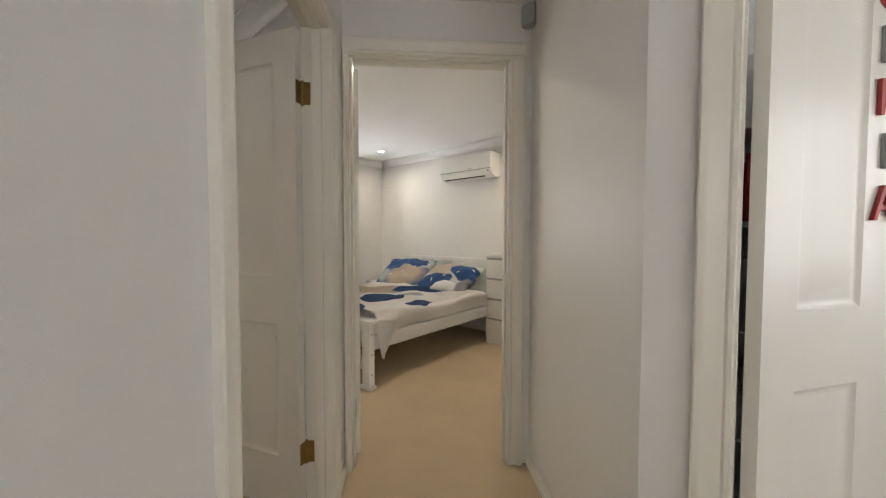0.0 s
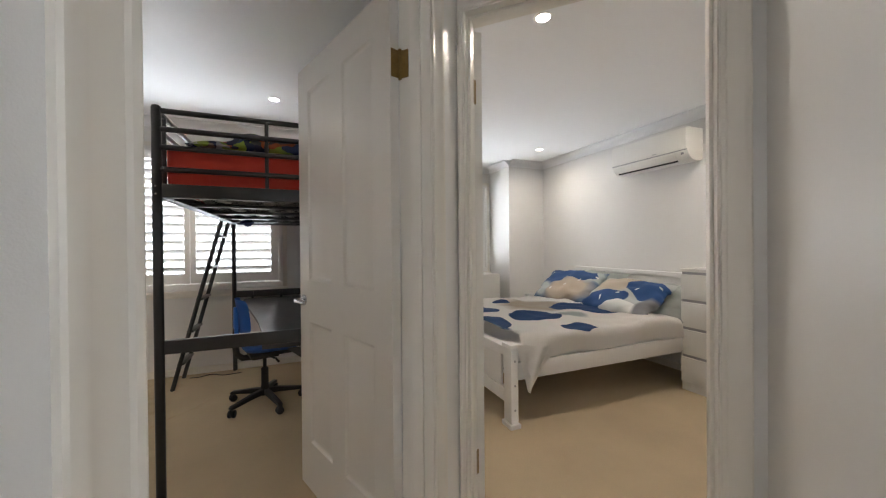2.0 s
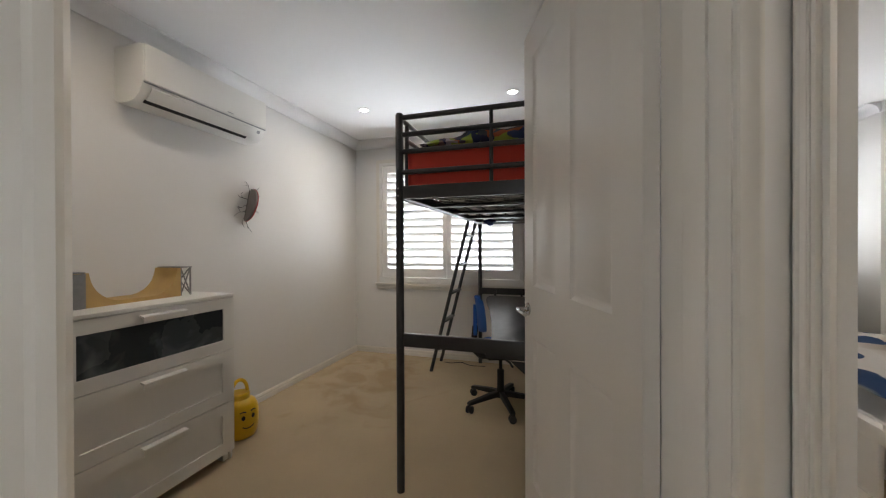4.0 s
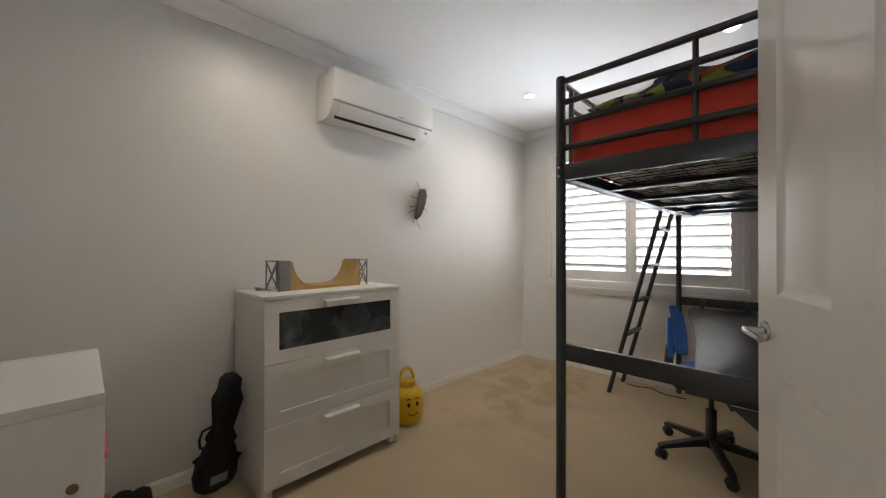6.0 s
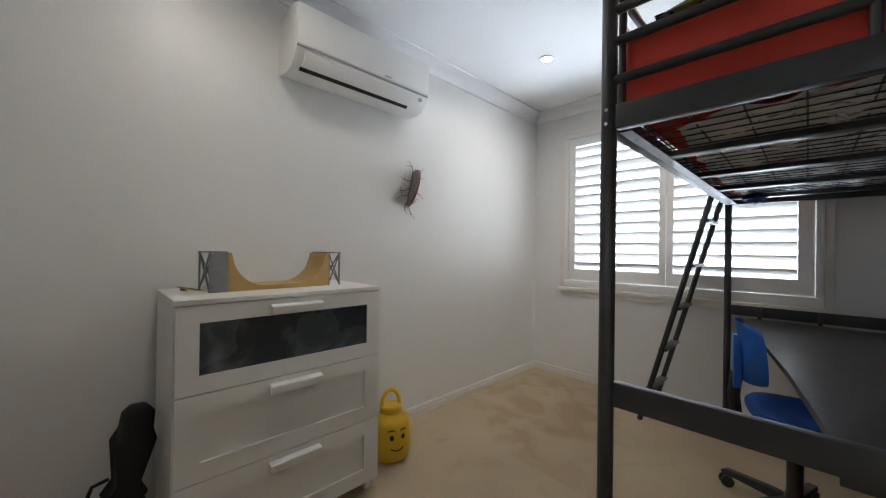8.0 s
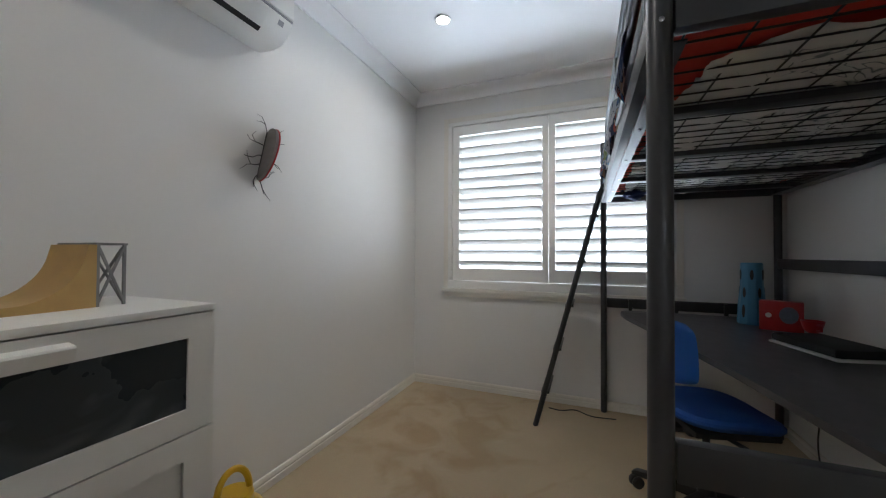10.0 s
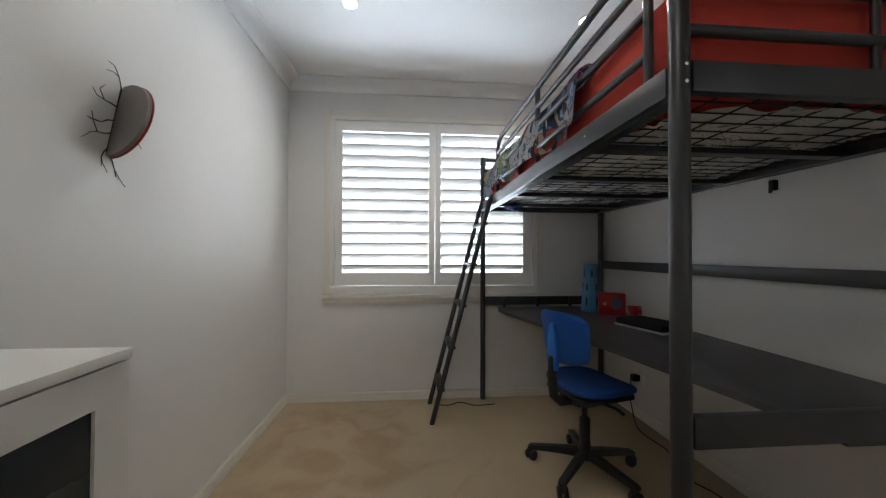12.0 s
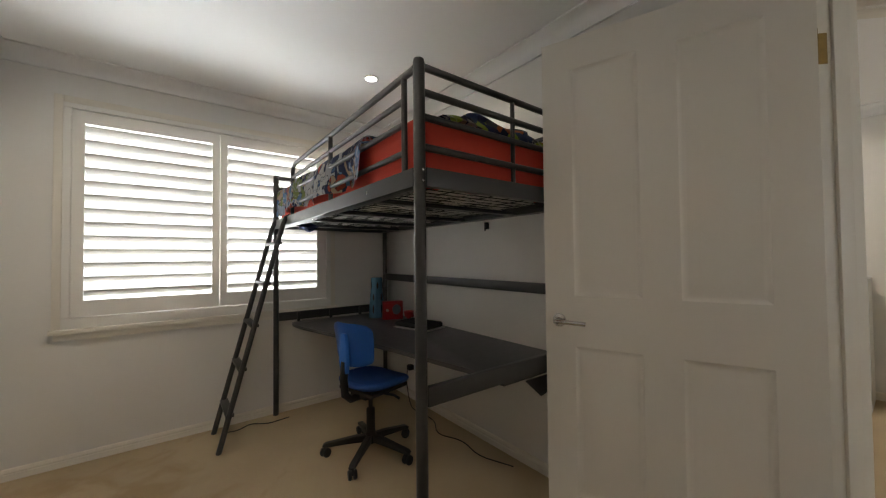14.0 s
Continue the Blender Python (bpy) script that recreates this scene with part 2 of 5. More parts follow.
TOWER = material("grey_printed_card", (0.22, 0.22, 0.225), 0.55, vary=0.35, scale=30)
PINK = material("pink_plastic", (0.75, 0.23, 0.28), 0.5)
REDP = material("red_plastic", (0.42, 0.018, 0.018), 0.35, vary=0.1, scale=20)
TEAL = material("light_blue_plastic", (0.07, 0.25, 0.42), 0.5, vary=0.1, scale=15)
LAMPG = material("downlight_lens", (1, 1, 1), 0.5, emit=30.0)
SKYW = material("daylight_backdrop", (1, 1, 1), 1.0, vary=0.0)
# glowing sheets added outside the unseen windows to brighten hall and landing
EAST_FILL = material("landing_fill_backdrop", (1, 1, 1), 1.0, vary=0.0)
SOUTH_FILL = material("warm_fill_backdrop", (1, 1, 1), 1.0, vary=0.0)
GLASS = material("window_glass", (1, 1, 1), 0.02, transmit=1.0, vary=0.0)
GLASS.node_tree.nodes["Principled BSDF"].inputs["IOR"].default_value = 1.1
FROST = cloudy("frosted_glass_over_clothes", (0.034, 0.041, 0.047), (0.20, 0.23, 0.24), 6.5, 0.28)
CREAM = spotted("white_duvet_with_blue_spots", (0.86, 0.83, 0.79), (
    (-0.22, 0.32, 0.27, 0.24, 20, 2), (0.33, 0.31, 0.11, 0.10, 0, 1), (0.23, 0.0, 0.175, 0.165, 0, 0), (0.70, 0.06, 0.105, 0.085, 100, 0),
    (0.245, 0.70, 0.15, 0.11, 40, 0), (0.0, 0.62, 0.20, 0.15, 100, 0), (0.56, -0.51, 0.06, 0.06, 0, 0), (0.38, -0.52, 0.24, 0.13, -40, 0), (0.47, -0.58, 0.07, 0.08, 0, 1),
    (-0.17, -0.26, 0.11, 0.09, 30, 0), (-0.52, 0.12, 0.075, 0.07, 0, 0), (-0.84, 0.35, 0.06, 0.06, 0, 0), (-0.40, -0.30, 0.12, 0.10, 0, 0), (-0.62, -0.15, 0.08, 0.08, 0, 1)))
FLECKS = tuple((-0.30 + 0.155 * k, 0.14 - 0.09 * ((k * 7) % 4), 0.022, 0.007, 50 + 70 * k, 3) for k in range(5))
PILLOW = spotted("blue_and_tan_pillow_print", (0.10, 0.16, 0.26), (
    (0.07, -0.09, 0.25, 0.13, 12, 2), (-0.24, 0.12, 0.20, 0.13, 8, 0), (-0.30, -0.12, 0.09, 0.08, 20, 1), (0.30, 0.14, 0.10, 0.08, 0, 1), (0.12, 0.15, 0.17, 0.07, -6, 0)) + FLECKS)
PILLOW_B = spotted("tan_and_blue_pillow_print", (0.46, 0.47, 0.45), (
    (-0.12, 0.12, 0.30, 0.12, 4, 2), (0.25, 0.08, 0.19, 0.10, -16, 0), (-0.13, -0.13, 0.24, 0.09, 6, 0), (0.14, -0.19, 0.20, 0.05, 8, 3), (0.36, -0.12, 0.06, 0.09, -30, 4)) + FLECKS)
SAGE = material("sage_pillow_cloth", (0.36, 0.38, 0.35), 0.9, vary=0.2, scale=8, bump=0.2)


# ---- builders ----
def box(bm, x0, x1, y0, y1, z0, z1, m=None, bevel=0.0):
    c = bmesh.ops.create_cube(bm, size=1)["verts"]
    t = Matrix.Translation(((x0 + x1) / 2, (y0 + y1) / 2, (z0 + z1) / 2)) @ Matrix.Diagonal((abs(x1 - x0), abs(y1 - y0), abs(z1 - z0), 1))
    bmesh.ops.transform(bm, matrix=(m @ t) if m else t, verts=c)
    if bevel:
        es = list({e for v in c for e in v.link_edges})
        bmesh.ops.bevel(bm, geom=es, offset=bevel, segments=2, affect="EDGES", profile=0.6)
    return c


def sweep(bm, pts, r, n=10, cap=True):
    """A round tube along points."""
    pts = [Vector(p) for p in pts]
    rings, side = [], None
    for i, p in enumerate(pts):
        d = (pts[min(i + 1, len(pts) - 1)] - pts[max(i - 1, 0)]).normalized()
        if side is None:
            side = d.orthogonal().normalized()
        side = (side - d * side.dot(d)).normalized()
        up = d.cross(side)
        rings.append([bm.verts.new(p + r * (math.cos(a) * side + math.sin(a) * up)) for a in (2 * math.pi * k / n for k in range(n))])
    for a, b in zip(rings, rings[1:]):
        for k in range(n):
            bm.faces.new((a[k], a[(k + 1) % n], b[(k + 1) % n], b[k]))
    if cap:
        bm.faces.new(rings[0][::-1])
        bm.faces.new(rings[-1])


def lathe(bm, prof, m=None, n=24):
    """Turn a profile of (radius, height) about z."""
    rings = []
    for r, z in prof:
        rings.append([bm.verts.new((m or Matrix()) @ Vector((r * math.cos(2 * math.pi * k / n), r * math.sin(2 * math.pi * k / n), z))) for k in range(n)])
    for a, b in zip(rings, rings[1:]):
        for k in range(n):
            bm.faces.new((a[k], a[(k + 1) % n], b[(k + 1) % n], b[k]))
    bm.faces.new(rings[0][::-1])
    bm.faces.new(rings[-1])


def prism(bm, poly, d0, d1, m=None, bevel=0.0):
    """A flat outline given in x, y, drawn out along z from d0 to d1."""
    m = m or Matrix()
    lo = [bm.verts.new(m @ Vector((x, y, d0))) for x, y in poly]
    hi = [bm.verts.new(m @ Vector((x, y, d1))) for x, y in poly]
    n = len(poly)
    fs = [bm.faces.new(lo[::-1]), bm.faces.new(hi)] + [bm.faces.new((lo[k], lo[(k + 1) % n], hi[(k + 1) % n], hi[k])) for k in range(n)]
    if bevel:
        es = list({e for f in fs[:2] for e in f.edges})
        bmesh.ops.bevel(bm, geom=es, offset=bevel, segments=2, affect="EDGES", profile=0.6)


def bulge(bm, lx, ly, h, m=None, nx=20, ny=14, power=2.6, rough=0.0, seed=0.0):
    """A soft cushion, domed on both sides."""
    m = m or Matrix()
    grid = {}
    for side in (1, -1):
        for i in range(nx + 1):
            for j in range(ny + 1):
                u, v = 2 * i / nx - 1, 2 * j / ny - 1
                edge = i in (0, nx) or j in (0, ny)
                if side < 0 and edge:
                    grid[side, i, j] = grid[1, i, j]
                    continue
                t = max(0.0, (1 - abs(u) ** power) * (1 - abs(v) ** power)) ** 0.5
                pinch = 1 - 0.06 * (abs(u * v) < 0.6) * (abs(u) + abs(v) > 1.2)
                w = rough * noise.noise(Vector((u * 2.2 + seed, v * 2.2, side * 3)))
                grid[side, i, j] = bm.verts.new(m @ Vector((u * lx / 2 * pinch, v * ly / 2 * pinch, side * (t * h / 2) + w * t)))
        for i in range(nx):
            for j in range(ny):
                q = [grid[side, i, j], grid[side, i + 1, j], grid[side, i + 1, j + 1], grid[side, i, j + 1]]
                bm.faces.new(q if side > 0 else q[::-1])


def mesh_of(name, bm, mat, angle=35):
    bmesh.ops.recalc_face_normals(bm, faces=bm.faces)
    me = bpy.data.meshes.new(name)
    bm.to_mesh(me)
    bm.free()
    me.materials.append(mat)
    me.polygons.foreach_set("use_smooth", [True] * len(me.polygons))
    me.set_sharp_from_angle(angle=radians(angle))
    return me


def part(name, bm, mat, parent, label="", angle=35):
    ob = new(name, mesh_of(name, bm, mat, angle))
    ob.parent = parent
    return tagged(ob, label)


def thing(name, m, label, category, group=""):
    ob = new(name)
    ob.empty_display_size = 0.1
    ob.matrix_world = m
    return tagged(ob, label, category, group)


def solo(name, bm, mat, label, category, group="", m=None, angle=35):
    ob = new(name, mesh_of(name, bm, mat, angle))
    if m:
        ob.matrix_world = m
    return tagged(ob, label, category, group)


def setting(name, bm, mat, label, category, angle=35):
    return tagged(new(name, mesh_of(name, bm, mat, angle)), label, category, "", "structure")


def root(name, label, category):
    return tagged(new(name), label, category, "", "structure")


R2 = math.sqrt(2)


def sq(s, q):
    """The hall runs at 45 degrees: s metres along it, q metres to its right."""
    return ((q - s) / R2, (q + s) / R2)


def along(p0, p1):
    """A pose at p0 with x towards p1, y to the left of that, z up."""
    return pose(p0[0], p0[1], 0, 0, 0, math.degrees(math.atan2(p1[1] - p0[1], p1[0] - p0[0])))


def span(p0, p1):
    return math.hypot(p1[0] - p0[0], p1[1] - p0[1])


# ---- large structure ----
CEILING_Z, HEAD_Z, MAST_HEAD_Z, THICK = 2.40, 2.088, 2.114, 0.11
FORK = 200.3


def wall(name, p0, p1, label, openings=(), thick=THICK, top=CEILING_Z):
    """A wall whose room face runs from p0 to p1, with its body on the left of that line and openings cut through (u0, u1, z0, z1)."""
    m, length, bm, u = along(p0, p1), span(p0, p1), bmesh.new(), 0.0
    for u0, u1, z0, z1 in sorted(openings):
        box(bm, u, u0, 0, thick, 0, top, m)
        if z0 > 0:
            box(bm, u0, u1, 0, thick, 0, z0, m)
        if z1 < top:
            box(bm, u0, u1, 0, thick, z1, top, m)
        u = u1
    box(bm, u, length, 0, thick, 0, top, m)
    return setting(name, bm, WALL, label, "wall")


bm = bmesh.new()
box(bm, -5.3, 2.1, -1.8, 4.1, -0.12, 0)
setting("floor", bm, CARPET, "worn beige cut-pile carpet running through all rooms", "floor")
bm = bmesh.new()
box(bm, -5.3, 2.1, -1.8, 4.1, CEILING_Z, CEILING_Z + 0.12)
setting("ceiling", bm, CEIL, "flat white painted plaster ceiling", "ceiling")

W = "smooth off-white painted plaster wall"
LEFT0, LEFT1 = sq(-1.3, -0.22), sq(1.80, -0.22)
MAST0, MAST1 = sq(1.80, -0.45), sq(1.80, 0.86)
RIGHT0, RIGHT1 = sq(1.80, 0.745), sq(0.867, 0.745)
KW0, KW1 = (-4.17, -1.65), (-4.17, 0.985)
KID_OPEN, MAST_OPEN, THIRD_OPEN = (1.968, 2.835), (0.263, 1.074), (0.196, 0.995)
wall("wall_window_side", KW0, KW1, W + " around the shuttered window", [(0.47, 1.99, 0.82, 2.10)], 0.14)
wall("wall_dresser_side", (0.08, -1.53), (-4.17, -1.53), W + " behind the dresser")
wall("wall_bed_side", (-4.45, 0.93), (-1.38, 0.93), W + " behind the loft bed")
wall("wall_hall_left", LEFT0, LEFT1, W + " of the hall beside the open door", [(*[u + d for u, d in zip(KID_OPEN, (-0.02, 0.02))], 0, HEAD_Z + 0.02)])
wall("wall_main_bedroom_door", MAST0, MAST1, W + " at the end of the hall", [(*[u + d for u, d in zip(MAST_OPEN, (-0.02, 0.02))], 0, MAST_HEAD_Z + 0.02)])
wall("wall_hall_right", RIGHT0, RIGHT1, W + " of the narrow hall")
wall("wall_landing", (-0.086, 1.14), (1.9, 1.14), W + " with a doorway", [(*[u + d for u, d in zip(THIRD_OPEN, (-0.02, 0.02))], 0, HEAD_Z + 0.02)])
wall("wall_kid_end", (-0.02, -0.45), (-0.02, -1.53), W)
# openings in the next two walls are added, unseen, to light landing and third room
wall("wall_landing_end", (1.9, 3.3), (1.9, -1.2), W, [(0.7, 1.7, 0.9, 2.0), (2.85, 3.45, 0.8, 2.1)])
wall("wall_landing_back", (1.9, -1.075), (0.70, -1.075), W, [(0.12, 0.98, 0.8, 2.1)])
wall("wall_headboard", (-4.57, 3.87), (-0.58, 3.87), W + " behind the white bed")
wall("wall_main_window_side", (-4.45, 1.04), (-4.45, 3.87), W + " with a window recess", [(0.51, 2.24, 0, CEILING_Z)])
wall("wall_recess_right", (-5.12, 3.28), (-4.56, 3.28), W + " of the window recess")
wall("wall_recess_left", (-4.56, 1.55), (-5.12, 1.55), W + " of the window recess")
wall("wall_recess_window", (-5.0, 1.55), (-5.0, 3.28), W + " of the window recess", [(0.24, 1.64, 0.88, 2.09)])
wall("wall_main_end", (-0.70, 3.87), (-0.70, 1.93), W)
wall("wall_third_room", (-0.59, 3.19), (1.9, 3.19), W)


def skirting(p0, p1, cuts=()):
    prof = [(0, 0), (-0.015, 0), (-0.015, 0.032), (-0.011, 0.036), (-0.013, 0.041), (-0.013, 0.048), (-0.007, 0.059), (0, 0.062)]
    m, u, length = along(p0, p1), 0.0, span(p0, p1)
    turn = Matrix(((0, 0, 1, 0), (1, 0, 0, 0), (0, 1, 0, 0), (0, 0, 0, 1)))
    for u0, u1 in (*sorted(cuts), (length, length)):
        if u0 - u > 0.01:
            bm = bmesh.new()
            prism(bm, prof, u, u0, m @ turn)
            setting("baseboard", bm, TRIM, "white gloss moulded skirting board along the carpet", "baseboard")
        u = u1


def cornice(p0, p1):
    prof = [(0, 0), (0, -0.085), (-0.012, -0.085), (-0.013, -0.074)]
    prof += [(-0.085 + 0.072 * math.cos(a), -0.078 + 0.066 * math.sin(a)) for a in [k * math.pi / 16 for k in range(1, 8)]]
    prof += [(-0.078, -0.011), (-0.090, -0.010), (-0.090, 0)]
    turn = Matrix(((0, 0, 1, 0), (1, 0, 0, 0), (0, 1, 0, CEILING_Z), (0, 0, 0, 1)))
    bm = bmesh.new()
    prism(bm, prof, 0, span(p0, p1), along(p0, p1) @ turn)
    setting("cornice", bm, CEIL, "white cove plaster cornice where wall meets ceiling", "trim", 50)


for a, b, cuts in ((KW0, KW1, ()), ((-0.02, -1.53), (-4.17, -1.53), ()), ((-4.17, 0.93), (-1.40, 0.93), ()), (LEFT0, LEFT1, ((1.93, 2.92),)),
                   (RIGHT0, RIGHT1, ()), ((-0.10, 1.14), (1.9, 1.14), ((0.12, 1.09),)), ((-4.45, 3.87), (-0.70, 3.87), ()),
                   ((-4.45, 1.04), (-4.45, 3.87), ((0.51, 2.24),)), ((-0.70, 3.87), (-0.70, 1.93), ()), ((-0.02, -0.45), (-0.02, -1.53), ())):
    skirting(a, b, cuts)
for a, b in (((-4.17, -1.53), (-4.17, 0.93)), ((-0.02, -1.53), (-4.17, -1.53)), ((-4.17, 0.93), (-1.40, 0.93)), (sq(1.55, -0.33), sq(-0.3, -0.33))[::-1],
             ((-4.45, 3.87), (-0.70, 3.87)), ((-4.45, 3.28), (-4.45, 3.87)), ((-5.0, 3.28), (-4.45, 3.28)), ((-5.0, 1.55), (-5.0, 3.28))):
    cornice(a, b)

CASING = [(0, 0), (0, 0.010), (0.003, 0.013), (0.012, 0.013), (0.018, 0.010), (0.024, 0.0105), (0.046, 0.014), (0.054, 0.019), (0.060, 0.021), (0.072, 0.021), (0.077, 0.018), (0.078, 0)]


def door_lining(name, p0, p1, u0, u1, label, left=1.0, right=1.0, back=True, lap=0.006, stops=True, h=HEAD_Z):
    """Jambs, stop and moulded architraves of a doorway between u0 and u1; left and right scale the architrave's width."""
    m, t = along(p0, p1), THICK
    top = root(name, label, "door frame")
    for nm, args in (("jamb", (u0 - 0.02, u0, -0.004, t + 0.004, 0, h)), ("jamb", (u1, u1 + 0.02, -0.004, t + 0.004, 0, h)), ("head_jamb", (u0 - 0.02, u1 + 0.02, -0.004, t + 0.004, h, h + 0.02))):
        bm = bmesh.new()
        box(bm, *args, m)
        part(nm, bm, TRIM, top)
    for args in () if not stops else ((u0, u0 + 0.012, 0.03, 0.068, 0, h), (u1 - 0.012, u1, 0.03, 0.068, 0, h), (u0 + 0.012, u1 - 0.012, 0.03, 0.068, h - 0.012, h)):
        bm = bmesh.new()
        box(bm, *args, m, bevel=0.002)
        part("door_stop", bm, TRIM, top)
    for sign, face in ((-1, 0.0), (1, t)) if back else ((-1, 0.0),):
        for uu, way, k in ((u0 - lap, -1, left), (u1 + 0.006, 1, right)):
            if k > 0:
                bm = bmesh.new()
                prism(bm, [(uu + way * a * k, face + sign * d) for a, d in CASING], 0, h + 0.006, m)
                part("architrave", bm, TRIM, top, "", 25)
        bm = bmesh.new()
        turn = Matrix(((0, 0, 1, 0), (0, 1, 0, 0), (1, 0, 0, 0), (0, 0, 0, 1)))
        prism(bm, [(h + 0.006 + a, face + sign * d) for a, d in CASING], u0 - 0.006 - 0.078 * left, u1 + 0.006 + 0.078 * right, m @ turn)
        part("architrave", bm, TRIM, top, "", 25)
    return top


kid_lining = door_lining("door_frame_1", LEFT0, LEFT1, *KID_OPEN, "cream gloss moulded door frame of the child's room", lap=-0.047, back=False)
main_lining = door_lining("door_frame_2", MAST0, MAST1, *MAST_OPEN, "cream gloss moulded door frame of the main bedroom", left=0.30, back=False, h=MAST_HEAD_Z)
door_lining("door_frame_3", (-0.086, 1.14), (1.9, 1.14), *THIRD_OPEN, "cream gloss moulded door frame on the landing", back=False, stops=False)


def leaf(bm, w, h, t=0.036):
    """A moulded four-panel door leaf: x from the hinge, front at y = 0."""
    xs = [0, 0.115, 0.350, 0.470, 0.705, w]
    zs = [0.015, 0.250, 0.835, 1.035, 1.945, h]
    steps = ((0, 0), (0.006, 0.005), (0.016, 0.009), (0.024, 0.009), (0.052, 0.002))
    for y, into in ((0.0, -1), (-t, 1)):
        for i in range(5):
            for j in range(5):
                x0, x1, z0, z1 = xs[i], xs[i + 1], zs[j], zs[j + 1]
                if i in (1, 3) and j in (1, 3):
                    rings = [[bm.verts.new((px, y + into * d, pz)) for px, pz in ((x0 + o, z0 + o), (x1 - o, z0 + o), (x1 - o, z1 - o), (x0 + o, z1 - o))] for o, d in steps]
                    for a, b in zip(rings, rings[1:]):
                        for k in range(4):
                            bm.faces.new((a[k], a[(k + 1) % 4], b[(k + 1) % 4], b[k]))
                    bm.faces.new(rings[-1])
                else:
                    bm.faces.new([bm.verts.new((px, y, pz)) for px, pz in ((x0, z0), (x1, z0), (x1, z1), (x0, z1))])
    for a, b in (((0, zs[0]), (w, zs[0])), ((w, zs[0]), (w, h)), ((w, h), (0, h)), ((0, h), (0, zs[0]))):
        bm.faces.new([bm.verts.new(v) for v in ((a[0], 0, a[1]), (b[0], 0, b[1]), (b[0], -t, b[1]), (a[0], -t, a[1]))])
    bmesh.ops.remove_doubles(bm, verts=bm.verts, dist=0.0005)


def lever(parent, x, z, y, out, way):
    """A round-rose lever handle on one face of a door."""
    bm = bmesh.new()
    m = pose(x, y, z, -90 * out, 0, 0)
    lathe(bm, [(0.0255, 0), (0.027, 0.003), (0.026, 0.007), (0.012, 0.009), (0.0095, 0.014), (0.0095, 0.045), (0.011, 0.050)], m, 24)
    h = part("door_handle", bm, CHROME, parent, "satin chrome lever handle on a round rose")
    bm = bmesh.new()
    sweep(bm, [(x, y + out * 0.045, z), (x + way * 0.02, y + out * 0.050, z + 0.001), (x + way * 0.07, y + out * 0.050, z), (x + way * 0.108, y + out * 0.046, z - 0.002)], 0.0085, 12)
    part("lever", bm, CHROME, h)


def hinge(parent, z):
    """A butt hinge: a leaf on the door's edge and a knuckle."""
    bm = bmesh.new()
    sweep(bm, [(-0.003, -0.039, z - 0.052), (-0.003, -0.039, z + 0.052)], 0.0065, 12)
    box(bm, -0.002, 0.001, -0.036, -0.004, z - 0.047, z + 0.047)
    for dz in (-0.035, 0.0, 0.035):
        lathe(bm, [(0.004, 0), (0.004, 0.0015)], pose(-0.002, -0.016 - 0.006 * (dz == 0), z + dz, 0, -90, 0), 8)
    part("hinge", bm, BRASS, parent, "aged brass butt hinge")


HX, HY = sq(1.533, -0.335)
door = root("door_1", "white moulded four-panel door standing wide open into the child's room", "door")
door.matrix_world = pose(HX, HY, 0, 0, 0, FORK) @ pose(0, 0.036, 0)
bm = bmesh.new()
leaf(bm, 0.82, 2.072)
slab = part("door_leaf", bm, DOORP, door, "", 30)
lever(slab, 0.765, 0.935, 0.0, 1, -1)
lever(slab, 0.765, 0.935, -0.036, -1, -1)
for z in (1.815, 0.275):
    hinge(slab, z)
    bm = bmesh.new()
    box(bm, KID_OPEN[1] - 0.002, KID_OPEN[1] + 0.001, 0.078, 0.110, z - 0.047, z + 0.047, along(LEFT0, LEFT1))
    part("hinge_plate", bm, BRASS, kid_lining, "aged brass hinge plate")

mx, my = sq(1.915, -0.189)
door = root("door_2", "white moulded four-panel door folded back inside the main bedroom", "door")
door.matrix_world = pose(mx, my, 0, 0, 0, 178)
bm = bmesh.new()
leaf(bm, 0.80, 2.105)
slab = part("door_leaf", bm, DOORP, door, "", 30)
lever(slab, 0.745, 0.935, 0.0, 1, -1)
for z in (1.845, 0.275):
    bm = bmesh.new()
    px, py = sq(1.890, -0.1855)
    box(bm, -0.002, 0.002, -0.022, 0.022, z - 0.048, z + 0.048, pose(px, py, 0, 0, 0, 45))
    sweep(bm, [(*sq(1.916, -0.187), z - 0.05), (*sq(1.916, -0.187), z + 0.05)], 0.006, 10)
    part("hinge", bm, BRASS, main_lining, "aged brass butt hinge")

door = root("door_3", "white moulded four-panel door ajar with hanging letters", "door")
door.matrix_world = pose(0.152, 1.205, 0, 0, 0, 56)
bm = bmesh.new()
leaf(bm, 0.78, 2.055)
slab = part("door_leaf", bm, DOORP, door, "", 30)
door.matrix_world = pose(0.152 - 0.036 * math.sin(radians(56)), 1.205 + 0.036 * math.cos(radians(56)), 0, 0, 0, 56)


# ---- windows ----
def louvre_mesh(length, width=0.089, thick=0.0115):
    bm = bmesh.new()
    ring = [(width / 2 * math.cos(a), thick / 2 * math.sin(a)) for a in [2 * math.pi * k / 14 for k in range(14)]]
    prism(bm, ring, -length / 2, length / 2, Matrix(((0, 0, 1, 0), (1, 0, 0, 0), (0, 1, 0, 0), (0, 0, 0, 1))))
    return mesh_of("louvre", bm, SHUT, 40)


